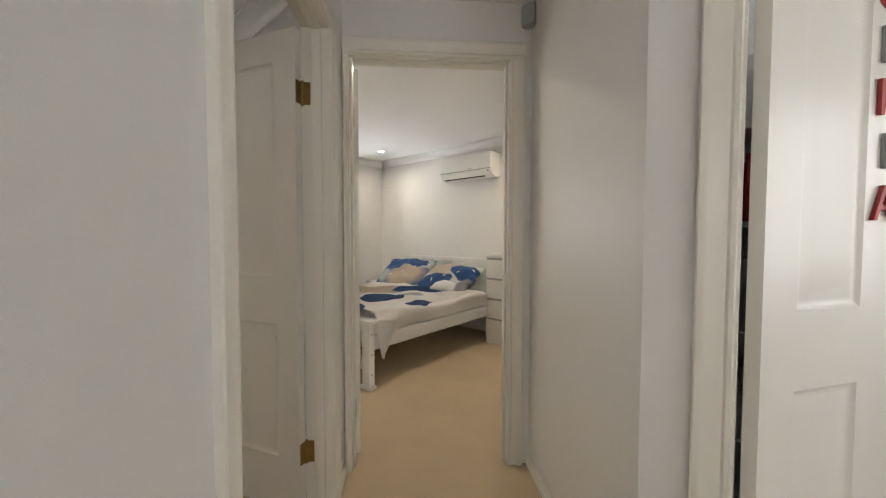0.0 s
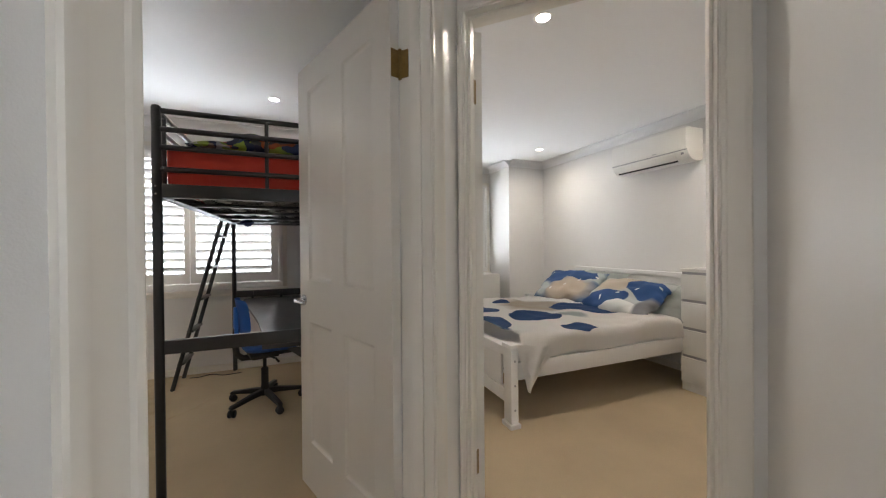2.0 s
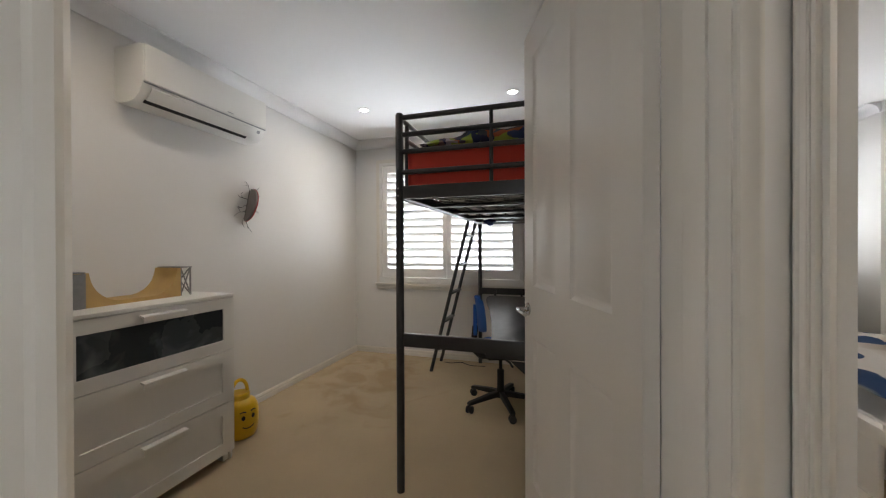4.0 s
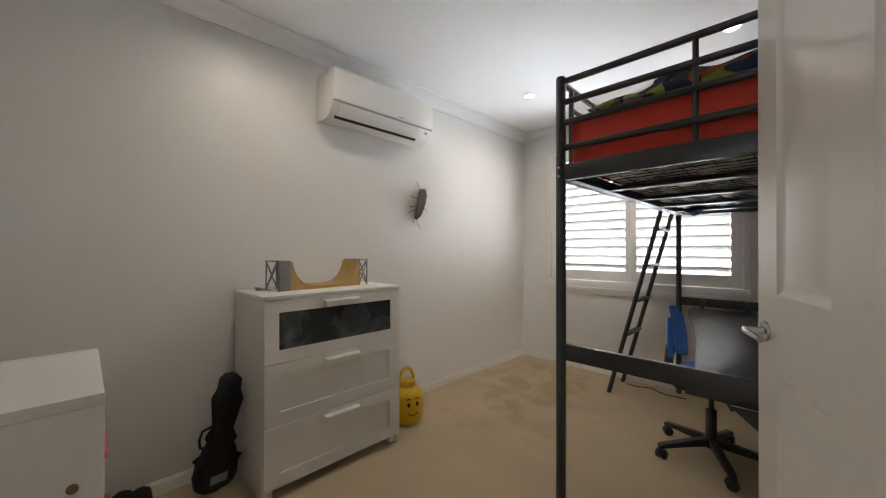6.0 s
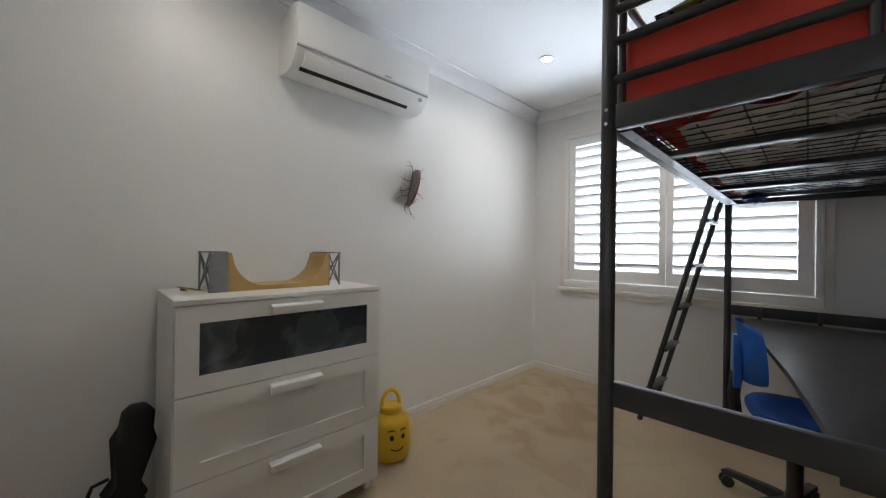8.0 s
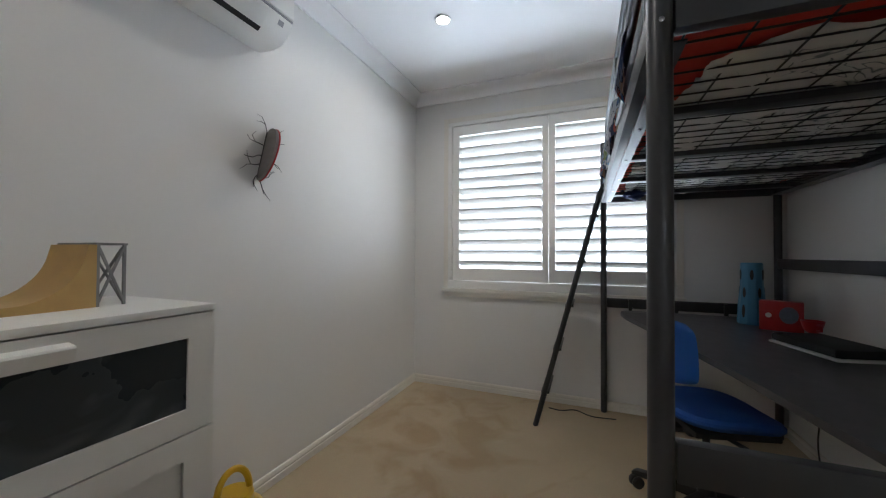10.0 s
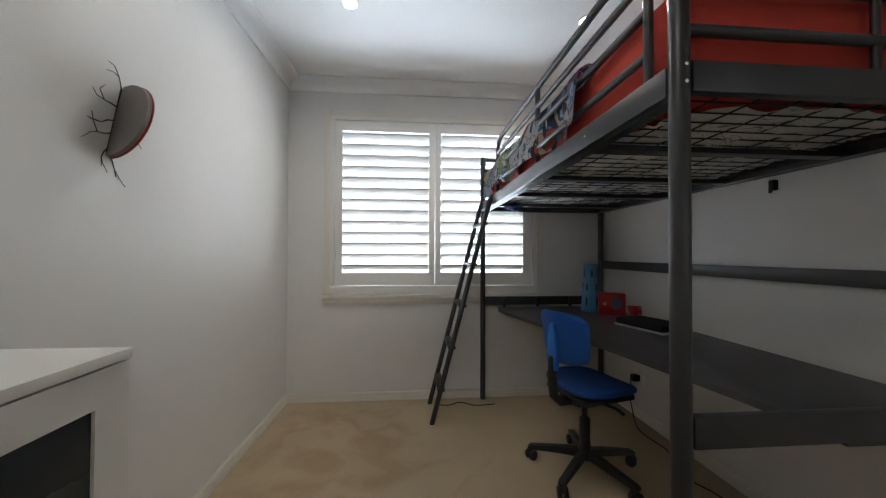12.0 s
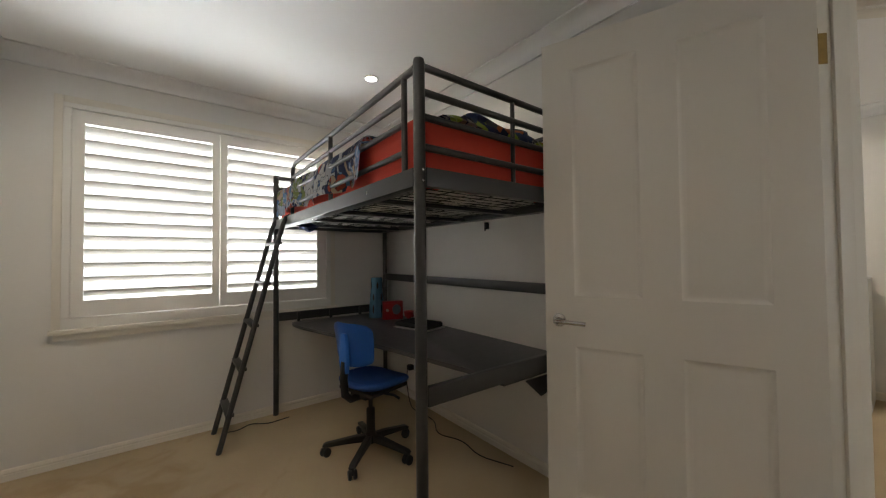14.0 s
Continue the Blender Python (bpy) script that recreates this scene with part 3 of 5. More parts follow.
def shutter_window(name, m, panes, z0, z1, tilt, label, margin=0.052):
    """Plantation shutters in a wall pose: panes are the clear fields (u0, u1); every blade is its own piece."""
    top = root(name, label, "window")
    ua, ub = panes[0][0] - 0.055, panes[-1][1] + 0.075
    sill0, head = z0 - 0.098, z1 + 0.078
    for args in ((ua - 0.035, ua, sill0, head), (ub, ub + 0.035, sill0, head), (ua - 0.035, ub + 0.035, head, head + 0.03), (ua - 0.035, ub + 0.035, sill0 - 0.0635, sill0 - 0.0005)):
        bm = bmesh.new()
        box(bm, args[0], args[1], -0.020, 0.05, args[2], args[3], m, bevel=0.003)
        part("window_frame", bm, SHUT, top)
    for args in ((ua - 0.075, ua - 0.036, sill0 - 0.0635, head + 0.071), (ub + 0.036, ub + 0.075, sill0 - 0.0635, head + 0.071), (ua - 0.0355, ub + 0.0355, head + 0.031, head + 0.071)):
        bm = bmesh.new()
        box(bm, args[0], args[1], -0.014, 0.0, args[2], args[3], m, bevel=0.004)
        part("architrave", bm, TRIM, top)
    for args in ((0.020, -0.034, sill0 - 0.092, sill0 - 0.064, 0.145), (0.0, -0.020, sill0 - 0.130, sill0 - 0.0925, 0.125)):
        bm = bmesh.new()
        box(bm, ua - args[4] + 0.06, ub + args[4] - 0.06, args[1], 0.0, args[2], args[3], m, bevel=0.004 if args[3] - args[2] > 0.01 else 0)
        part("window_sill", bm, TRIM, top)
    edges = [ua] + [(a[1] + b[0]) / 2 for a, b in zip(panes, panes[1:])] + [ub]
    count = round((z1 - z0) / 0.0795)
    pitch = (z1 - z0) / count
    for (u0, u1), e0, e1 in zip(panes, edges, edges[1:]):
        bm = bmesh.new()
        for a in ((e0 + 0.003, u0, sill0 + 0.003, head - 0.003), (u1, e1 - 0.003, sill0 + 0.003, head - 0.003), (u0, u1, z1, head - 0.003), (u0, u1, sill0 + 0.003, z0)):
            box(bm, a[0], a[1], -0.006, 0.026, a[2], a[3], m)
        panel = part("shutter_panel", bm, SHUT, top, "white painted shutter panel")
        bm = bmesh.new()
        sweep(bm, [m @ Vector((e0 + 0.006, -0.012, z0 + 0.1)), m @ Vector((e0 + 0.006, -0.012, z0 + 0.17))], 0.005, 8)
        part("shutter_hinge", bm, SHUT, panel)
        me = louvre_mesh(u1 - u0 - 0.004)
        for k in range(count):
            ob = new("louvre", me)
            ob.parent = panel
            ob.matrix_world = m @ pose((u0 + u1) / 2, 0.012, z0 + (k + 0.5) * pitch, tilt + 1.2 * math.sin(k * 2.3), 0, 0)
    bm = bmesh.new()
    for a in ((ua - 0.02, ua + 0.03, sill0, head + 0.02), (ub - 0.03, ub + 0.02, sill0, head + 0.02), (ua, ub, head - 0.03, head + 0.02), (ua, ub, sill0 - 0.02, sill0 + 0.01), ((ua + ub) / 2 - 0.02, (ua + ub) / 2 + 0.02, sill0, head)):
        box(bm, a[0], a[1], 0.085, 0.125, a[2], a[3], m)
    part("sash", bm, SHUT, top)
    bm = bmesh.new()
    box(bm, ua, ub, 0.100, 0.106, sill0, head, m)
    g = part("pane", bm, GLASS, top)
    g.visible_shadow = False
    return top


shutter_window("window_1", along(KW0, KW1), [(0.517, 1.169), (1.261, 1.907)], 0.956, 2.028, -31, "white plantation shutters with open blades over a bright window")
shutter_window("window_2", along((-5.0, 1.55), (-5.0, 3.28)), [(0.31, 0.89), (0.99, 1.565)], 0.97, 2.02, -25, "white plantation shutters in the window recess")
# panes of the added, unseen windows that light the landing and third room
for args in ((1.95, 1.956, 1.6, 2.6, 0.9, 2.0), (1.95, 1.956, -0.15, 0.45, 0.8, 2.1), (0.92, 1.78, -1.135, -1.129, 0.8, 2.1)):
    bm = bmesh.new()
    box(bm, *args)
    g = setting("added_window", bm, GLASS, "clear glass pane of an added window out of view, there to let in light", "window")
    g.visible_shadow = False

# west sheet is the sky behind the shutters; east and south are added fill
for args, sky_paint, glow, tint in (((-9.0, -8.95, -9, 11), SKYW, SKYGLOW, (0.84, 0.92, 1.0)), ((6.0, 6.05, -9, 11), EAST_FILL, SKYGLOW * 1.05, (0.84, 0.92, 1.0)),
                                    ((-3.0, 5.9, -6.05, -6.0), SOUTH_FILL, SKYGLOW * 0.62, (1.0, 0.95, 0.88))):
    sw = sky_paint.node_tree.nodes["Principled BSDF"]
    sw.inputs["Emission Color"].default_value = (*tint, 1)
    sw.inputs["Emission Strength"].default_value = glow
    bm = bmesh.new()
    box(bm, *args, -3.0, 9)
    setting("backdrop", bm, sky_paint, "blank glowing sheet outside a window, standing in for overcast sky", "sky")

# area lamps added outside the windows to stand in for sky and ground light
lamp("daylight_fill", "AREA", (-5.50, -0.41, 3.45), (-4.17, -0.41, 1.50), KID_DAY * 2.1, 3.2, (0.78, 0.89, 1.0), 2.0)
lamp("daylight_fill", "AREA", (-8.40, -0.41, -1.20), (-4.17, -0.41, 1.50), KID_DAY * 12.0, 5.0, (0.80, 0.90, 1.0), 3.0)
lamp("daylight_fill", "AREA", (-6.40, 2.52, 3.45), (-5.0, 2.52, 1.50), MAIN_DAY * 3.2, 3.0, (0.92, 0.96, 1.0), 2.0)
lamp("daylight_fill", "AREA", (-6.50, 2.52, 0.95), (-5.0, 2.52, 1.55), MAIN_DAY, 2.6, (0.92, 0.96, 1.0), 2.0)
# fill lamps behind the added windows, to brighten the hall and third room
lamp("daylight_fill", "AREA", (2.12, 0.15, 1.50), (0, 0.15, 1.40), HALL_FILL, 0.6, (0.74, 0.87, 1.0), 1.25)
lamp("daylight_fill", "AREA", (2.12, 2.10, 1.50), (0, 2.10, 1.40), HALL_FILL * 18, 0.95, (0.90, 0.95, 1.0), 1.05)


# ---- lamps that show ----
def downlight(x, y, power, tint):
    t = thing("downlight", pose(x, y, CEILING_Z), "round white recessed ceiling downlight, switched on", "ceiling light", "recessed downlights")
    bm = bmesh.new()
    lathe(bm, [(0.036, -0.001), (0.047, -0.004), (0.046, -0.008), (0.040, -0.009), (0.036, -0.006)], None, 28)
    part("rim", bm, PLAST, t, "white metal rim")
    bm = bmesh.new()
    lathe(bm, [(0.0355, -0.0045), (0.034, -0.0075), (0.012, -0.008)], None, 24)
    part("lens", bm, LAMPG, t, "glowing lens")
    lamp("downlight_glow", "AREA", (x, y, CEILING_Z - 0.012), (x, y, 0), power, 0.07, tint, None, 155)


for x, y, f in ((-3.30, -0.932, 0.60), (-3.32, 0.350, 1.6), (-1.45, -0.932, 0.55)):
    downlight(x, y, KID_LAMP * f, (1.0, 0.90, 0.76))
for p in ((-3.81, 3.32), (-1.68, 1.73), (-1.78, 3.32)):
    downlight(*p, MAIN_LAMP, (1.0, 0.91, 0.79))


# ---- child's room ----
def loft_bed():
    X0, X1, Y0, Y1 = -2.112, -4.13, -0.068, 0.87
    t = thing("loft_bed", pose(X0, Y0, 0), "tall dark grey tubular metal loft bed with ladder and desk below", "bed")

    def L(x, y, z):
        return (x - X0, y - Y0, z)

    def tube(name, pts, r=0.0125, label="", parent=t):
        bm = bmesh.new()
        sweep(bm, [L(*p) for p in pts], r, 12)
        return part(name, bm, METAL, parent, label)

    def bar(name, a, b, mat=METAL, bevel=0.004):
        bm = bmesh.new()
        p, q = L(*a), L(*b)
        box(bm, min(p[0], q[0]), max(p[0], q[0]), min(p[1], q[1]), max(p[1], q[1]), a[2], b[2], None, bevel)
        return part(name, bm, mat, t)

    for x in (X0, X1):
        for y in (Y0, Y1):
            bm = bmesh.new()
            lathe(bm, [(0.019, 0), (0.0195, 0.004), (0.0195, 1.830), (0.017, 1.840), (0.010, 1.844)], Matrix.Translation(L(x, y, 0)), 20)
            post = part("post", bm, METAL, t)
            for z in (1.44, 1.475):
                bm = bmesh.new()
                lathe(bm, [(0.0045, 0), (0.0045, 0.0025), (0.002, 0.0035)], Matrix.Translation(L(x, y, z)) @ pose(0, 0, 0, 0, 90 if x == X0 else -90, 0) @ Matrix.Translation((0, 0, 0.0190)), 10)
                part("bolt", bm, CHROME, post)
        for z in (1.820, 1.737, 1.655, 1.555):
            tube("end_rail", [(x, Y0, z), (x, Y1, z)], 0.0125)
        for y in (0.38,):
            tube("upright", [(x, y, 1.48), (x, y, 1.82)], 0.009)
        bar("end_beam", (x - 0.014, Y0 + 0.02, 1.425), (x + 0.014, Y1 - 0.02, 1.488))
        bar("low_end_rail", (x - 0.012, Y0 + 0.02, 0.712), (x + 0.012, Y1 - 0.02, 0.776))
    for y in (Y0, Y1):
        bar("side_beam", (X1 + 0.02, y - 0.014, 1.425), (X0 - 0.02, y + 0.014, 1.488))
    for y, way in ((Y0, 1), (Y1, -1)):
        bm = bmesh.new()
        p = L(X0, y, 0)
        box(bm, X1 - X0 + 0.03, -0.03, p[1] + way * 0.0145, p[1] + way * 0.046, 1.4252, 1.4282)
        flange = part("flange", bm, METAL, t, "inward steel flange of the side beam")
        for k in range(6):
            bm = bmesh.new()
            lathe(bm, [(0.005, 0), (0.005, 0.002), (0.002, 0.003)], pose(-0.12 - 0.355 * k, p[1] + way * 0.030, 1.4252, 180), 8)
            part("screw", bm, CHROME, flange)
        for k in range(2):
            bm = bmesh.new()
            lathe(bm, [(0.006, 0), (0.006, 0.002), (0.003, 0.004)], pose(-0.36 - 1.25 * k, p[1] - way * 0.0142, 1.457, 90 * way), 10)
            part("bolt", bm, CHROME, t)
    for y in (Y0 + 0.16, Y0 + 0.42, Y0 + 0.68):
        bar("rail_bracket", (X1 + 0.0125, y - 0.010, 0.7005), (X1 + 0.030, y + 0.010, 0.772), METAL, 0.002)
    # guard along the open side, cut short for the ladder
    bend = [(X0 - 0.02, Y0, 1.82), (-3.56, Y0, 1.82), (-3.625, Y0, 1.805), (-3.65, Y0, 1.765), (-3.655, Y0, 1.70), (-3.655, Y0, 1.48)]
    tube("guard_rail", bend)
    for z in (1.737, 1.655, 1.555):
        tube("guard_rail", [(-2.205, Y0, z), (-3.655, Y0, z)], 0.011)
        tube("guard_rail", [(X0, Y1, z), (X1, Y1, z)], 0.011)
    tube("guard_rail", [(X0, Y1, 1.82), (X1, Y1, 1.82)])
    for x in (-2.205, -2.93):
        tube("upright", [(x, Y0, 1.48), (x, Y0, 1.82)], 0.011)
    bar("back_rail", (X1 + 0.02, Y1 - 0.012, 0.992), (X0 - 0.02, Y1 + 0.012, 1.050))
    for x in (-2.53, -2.98, -3.43, -3.85):
        bar("cross_bar", (x - 0.022, Y0 + 0.014, 1.428), (x + 0.022, Y1 - 0.014, 1.447))
    bm = bmesh.new()
    for y in (Y0 + 0.016, Y1 - 0.016):
        sweep(bm, [L(X1 + 0.015, y, 1.454), L(X0 - 0.015, y, 1.454)], 0.003, 6)
    base = part("wire_base", bm, WIRE, t, "black welded wire mesh base")
    bm = bmesh.new()
    sweep(bm, [(0, 0.016, 0), (0, Y1 - Y0 - 0.016, 0)], 0.0024, 6)
    short = mesh_of("wire", bm, WIRE)
    bm = bmesh.new()
    sweep(bm, [(X1 - X0 + 0.015, 0, 0), (-0.015, 0, 0)], 0.0024, 6)
    long = mesh_of("wire", bm, WIRE)
    for i in range(33):
        w = new("wire", short)
        w.parent, w.location = base, (X1 - X0 + 0.03 + i * 0.0612, 0, 1.452)
    for j in range(9):
        w = new("wire", long)
        w.parent, w.location = base, (0, 0.05 + j * 0.105, 1.4565)
    # ladder
    rails = []
    for x in (-3.752, -4.075):
        pts = [(x, -0.475, 0.0), (x, -0.105, 1.43), (x, -0.085, 1.475), (x, -0.06, 1.49)]
        rails.append(tube("ladder_rail", pts, 0.0165))
    for k in range(5):
        f = 0.15 + k * 0.19
        y, z = -0.475 + 0.37 * f, 1.43 * f
        bm = bmesh.new()
        box(bm, L(-4.075, 0, 0)[0], L(-3.752, 0, 0)[0], L(0, y - 0.020, 0)[1], L(0, y + 0.028, 0)[1], z - 0.009, z + 0.009, None, 0.003)
        part("rung", bm, METAL, rails[0])
    return t


loft_bed()


def soft_block(name, x0, x1, y0, y1, z0, z1, mat, label, category, bulge_by=0.02, seed=0.0, cuts=14):
    """A mattress-like block with rounded, slightly uneven sides."""
    bm = bmesh.new()
    box(bm, x0, x1, y0, y1, z0, z1)
    bmesh.ops.bevel(bm, geom=bm.edges[:], offset=0.035, segments=3, affect="EDGES", profile=0.6)
    bmesh.ops.subdivide_edges(bm, edges=[e for e in bm.edges if e.calc_length() > 0.25], cuts=cuts, use_grid_fill=True)
    c = Vector(((x0 + x1) / 2, (y0 + y1) / 2, (z0 + z1) / 2))
    for v in bm.verts:
        w = noise.noise(v.co * 5 + Vector((seed, 0, 0))) * 0.5 + noise.noise(v.co * 14) * 0.22
        d = v.co - c
        out = Vector((d.x / (x1 - x0), d.y / (y1 - y0), d.z / (z1 - z0)))
        v.co += out.normalized() * bulge_by * w
    return solo(name, bm, mat, label, category, "", None, 60)


red_mattress = soft_block("mattress", -4.09, -2.135, -0.045, 0.835, 1.473, 1.68, RED, "thick mattress in a red fitted sheet on the loft bed", "mattress", 0.018)
bm = bmesh.new()
rows = []
for i in range(125):
    row = []
    for j in range(43):
        u, v = i / 62 - 1, j / 21 - 1
        x = -3.125 - 0.915 * u * math.sqrt(1 - 0.16 * v * v) * (1 + 0.006 * math.sin(v * 17))
        y = 0.395 + 0.385 * v * math.sqrt(1 - 0.20 * u * u) * (1 + 0.010 * math.sin(u * 23))
        cell = abs(math.sin((x + 4.09) / 0.0612 * math.pi) * math.sin((y + 0.016) / 0.105 * math.pi)) ** 0.45
        row.append(bm.verts.new((x, y, 1.4618 - 0.018 * cell * (0.75 + 0.8 * noise.noise(Vector((x * 9, y * 9, 0)))))))
    rows.append(row)
for i in range(124):
    for j in range(42):
        bm.faces.new((rows[i][j], rows[i + 1][j], rows[i + 1][j + 1], rows[i][j + 1]))
bmesh.ops.delete(bm, geom=[v for v in bm.verts if not v.link_faces], context="VERTS")
part("ticking", bm, QUILT, red_mattress, "pale grey quilted ticking on the underside", 60)


def draped(name, mat, label, category, x0, x1, y0, y1, top, drop_front, drop_end, m=None, seed=0.0, nx=60, ny=36, fold=0.02, thick=0.03, sag=None):
    """A cover that lies on a bed between x0..x1, y0..y1 and hangs over the y0 side and the x1 end."""
    bm = bmesh.new()
    rows = []
    lx, ly = (x1 - x0) + drop_end, (y1 - y0) + drop_front
    r = 0.05
    for i in range(nx + 1):
        row = []
        for j in range(ny + 1):
            a, b = lx * i / nx, ly * j / ny
            x, y, z = x0 + a, y1 - b, top
            wob = noise.noise(Vector((a * 3 + seed, b * 3, 0))) + 0.5 * noise.noise(Vector((a * 8 + seed, b * 8, 2)))
            z += fold * wob
            over = b - (y1 - y0)
            if over > 0:
                f = min(1, over / (r * 1.57))
                y = y0 - r * math.sin(f * math.pi / 2) - 0.035 * math.sin(a * 11 + seed) * over / max(0.1, drop_front) - 0.02
                z = top - r * (1 - math.cos(f * math.pi / 2)) - max(0, over - r * 1.57) + 0.02 * wob
            over = a - (x1 - x0)
            if over > 0:
                f = min(1, over / (r * 1.57))
                x = x1 + r * math.sin(f * math.pi / 2) + 0.03 * math.sin(b * 9 + seed) * over / max(0.1, drop_end) + 0.01
                z = min(z, top - r * (1 - math.cos(f * math.pi / 2)) - max(0, over - r * 1.57) + 0.02 * wob)
            if sag:
                z += sag(x, y)
            row.append(bm.verts.new((x, y, z)))
        rows.append(row)
    for i in range(nx):
        for j in range(ny):
            bm.faces.new((rows[i][j], rows[i + 1][j], rows[i + 1][j + 1], rows[i][j + 1]))
    bmesh.ops.solidify(bm, geom=bm.faces[:], thickness=thick)
    return solo(name, bm, mat, label, category, "", m, 70)


comic_duvet = draped("duvet", COMIC, "crumpled comic-print blue and white duvet on the loft bed", "duvet", -4.06, -2.56, -0.005, 0.80, 1.72, 0.235, 0.05, seed=3.0, fold=0.032, nx=60, ny=34, thick=0.035)
bm = bmesh.new()
bulge(bm, 0.64, 0.84, 0.13, pose(-2.465, 0.43, 1.705, 2, 1, 4), 48, 48, 2.8, 0.085, 5.0)
solo("bunched_blanket", bm, BUNCH, "bunched navy and lime printed blanket on the red sheet", "blanket", "", None, 70)

bm = bmesh.new()
bulge(bm, 0.20, 0.11, 0.045, pose(-3.86, 0.075, 1.437, 6, 10, 14), 20, 14, 2.4, 0.03, 2.0)
bulge(bm, 0.10, 0.07, 0.05, pose(-3.82, 0.085, 1.424, 20, 25, 30), 14, 10, 2.2, 0.02, 7.0)
part("hanging_corner", bm, material("navy_cotton", (0.014, 0.030, 0.11), 0.9, vary=0.3, scale=25, bump=0.3), comic_duvet, "navy corner of the cover poking through the bed base", 70)

# desk under the bed
t = thing("desk", pose(-2.12, 0.86, 0.70), "dark grey laminate desktop with curved front edge under the bed", "desk")
front = [(-0.025, -0.515), (-0.25, -0.525), (-0.50, -0.565), (-0.75, -0.605), (-1.00, -0.655), (-1.25, -0.705), (-1.50, -0.765), (-1.72, -0.815), (-1.88, -0.835), (-1.955, -0.825), (-1.985, -0.80), (-1.99, -0.74)]
bm = bmesh.new()
prism(bm, [(-0.025, 0.0)] + front + [(-1.99, 0.0)], -0.022, 0.0, None, 0.003)
part("desktop", bm, DESK, t)
for x in (-0.55, -1.45):
    bm = bmesh.new()
    box(bm, x - 0.015, x + 0.015, -0.50, -0.02, -0.05, -0.0225, None, 0.003)
    part("support_bar", bm, METAL, t)
bm = bmesh.new()
prism(bm, [(-0.40, 0), (-0.36, 0.0), (-0.10, 0.0), (-0.12, -0.055), (-0.30, -0.085)], -0.016, -0.012, pose(0, 0, -0.022, 90, 0, 90))
part("bracket", bm, METAL, t, "grey steel bracket")

t = thing("pen_tower", pose(-3.87, 0.655, 0.70), "tall light blue pierced plastic holder standing on the desk", "desk tidy")
bm = bmesh.new()
lathe(bm, [(0.062, 0), (0.064, 0.01), (0.060, 0.10), (0.050, 0.20), (0.047, 0.325), (0.044, 0.33)], None, 10)
tower = part("body", bm, TEAL, t)
# black discs on the closed body paint the dark of its openings
for k in range(10):
    for z, w, h in ((0.07, 0.0075, 0.070), (0.17, 0.007, 0.055), (0.265, 0.008, 0.055)):
        a = 2 * math.pi * (k + 0.5) / 10
        rr = 0.0605 - z * 0.052
        bm = bmesh.new()
        lathe(bm, [(1, 0), (1, 1)], pose(rr * math.cos(a), rr * math.sin(a), z, 0, 90, math.degrees(a)) @ Matrix.Diagonal((h / 2, w, 0.003, 1)), 12)
        if (k + int(z * 100)) % 2:
            part("slot_shade", bm, BLACK, tower, "black oval disc painted on as the shade in an opening")
        else:
            bm.free()
t = thing("red_box", pose(-3.71, 0.715, 0.70, 0, 0, 68), "red printed card box with a grey picture on the desk", "box")
bm = bmesh.new()
box(bm, -0.08, 0.08, -0.035, 0.035, 0, 0.145, None, 0.003)
part("carton", bm, REDP, t)
bm = bmesh.new()
lathe(bm, [(0.030, 0), (0.030, 0.002)], pose(0.028, -0.035, 0.080, 90) @ Matrix.Diagonal((1.15, 1.35, 1, 1)), 20)
part("picture", bm, material("slate_print", (0.15, 0.17, 0.23), 0.5, vary=0.3, scale=60), t, "slate-blue printed oval")
bm = bmesh.new()
lathe(bm, [(0.012, 0), (0.012, 0.002)], pose(-0.045, -0.035, 0.075, 90), 16)
part("badge", bm, LACQ, t, "small white round badge")
t = thing("red_mug", pose(-3.50, 0.74, 0.70), "small glossy red cup with a handle on the desk", "cup")
bm = bmesh.new()
lathe(bm, [(0.018, 0), (0.022, 0.008), (0.010, 0.025), (0.030, 0.045), (0.040, 0.085), (0.036, 0.085), (0.012, 0.05)], None, 20)
part("bowl", bm, REDP, t)
bm = bmesh.new()
sweep(bm, [(0.036, 0, 0.075), (0.062, 0, 0.070), (0.062, 0, 0.050), (0.034, 0, 0.045)], 0.005, 8)
part("handle", bm, REDP, t)
t = thing("laptop_case", pose(-3.275, 0.685, 0.70, 0, 0, 14) @ Matrix.Diagonal((0.84, 0.84, 0.9, 1)), "padded black laptop case lying on a pale laptop on the desk", "laptop")
bm = bmesh.new()
box(bm, -0.185, 0.185, -0.12, 0.12, 0, 0.010, None, 0.004)
part("base", bm, LACQ, t, "pale base")
bm = bmesh.new()
prism(bm, [(-0.17, -0.115), (0.17, -0.115), (0.18, -0.08), (0.18, 0.09), (0.16, 0.115), (-0.16, 0.115), (-0.18, 0.09), (-0.18, -0.08)], 0.0105, 0.048, None, 0.014)
part("cover", bm, BLACKC, t)


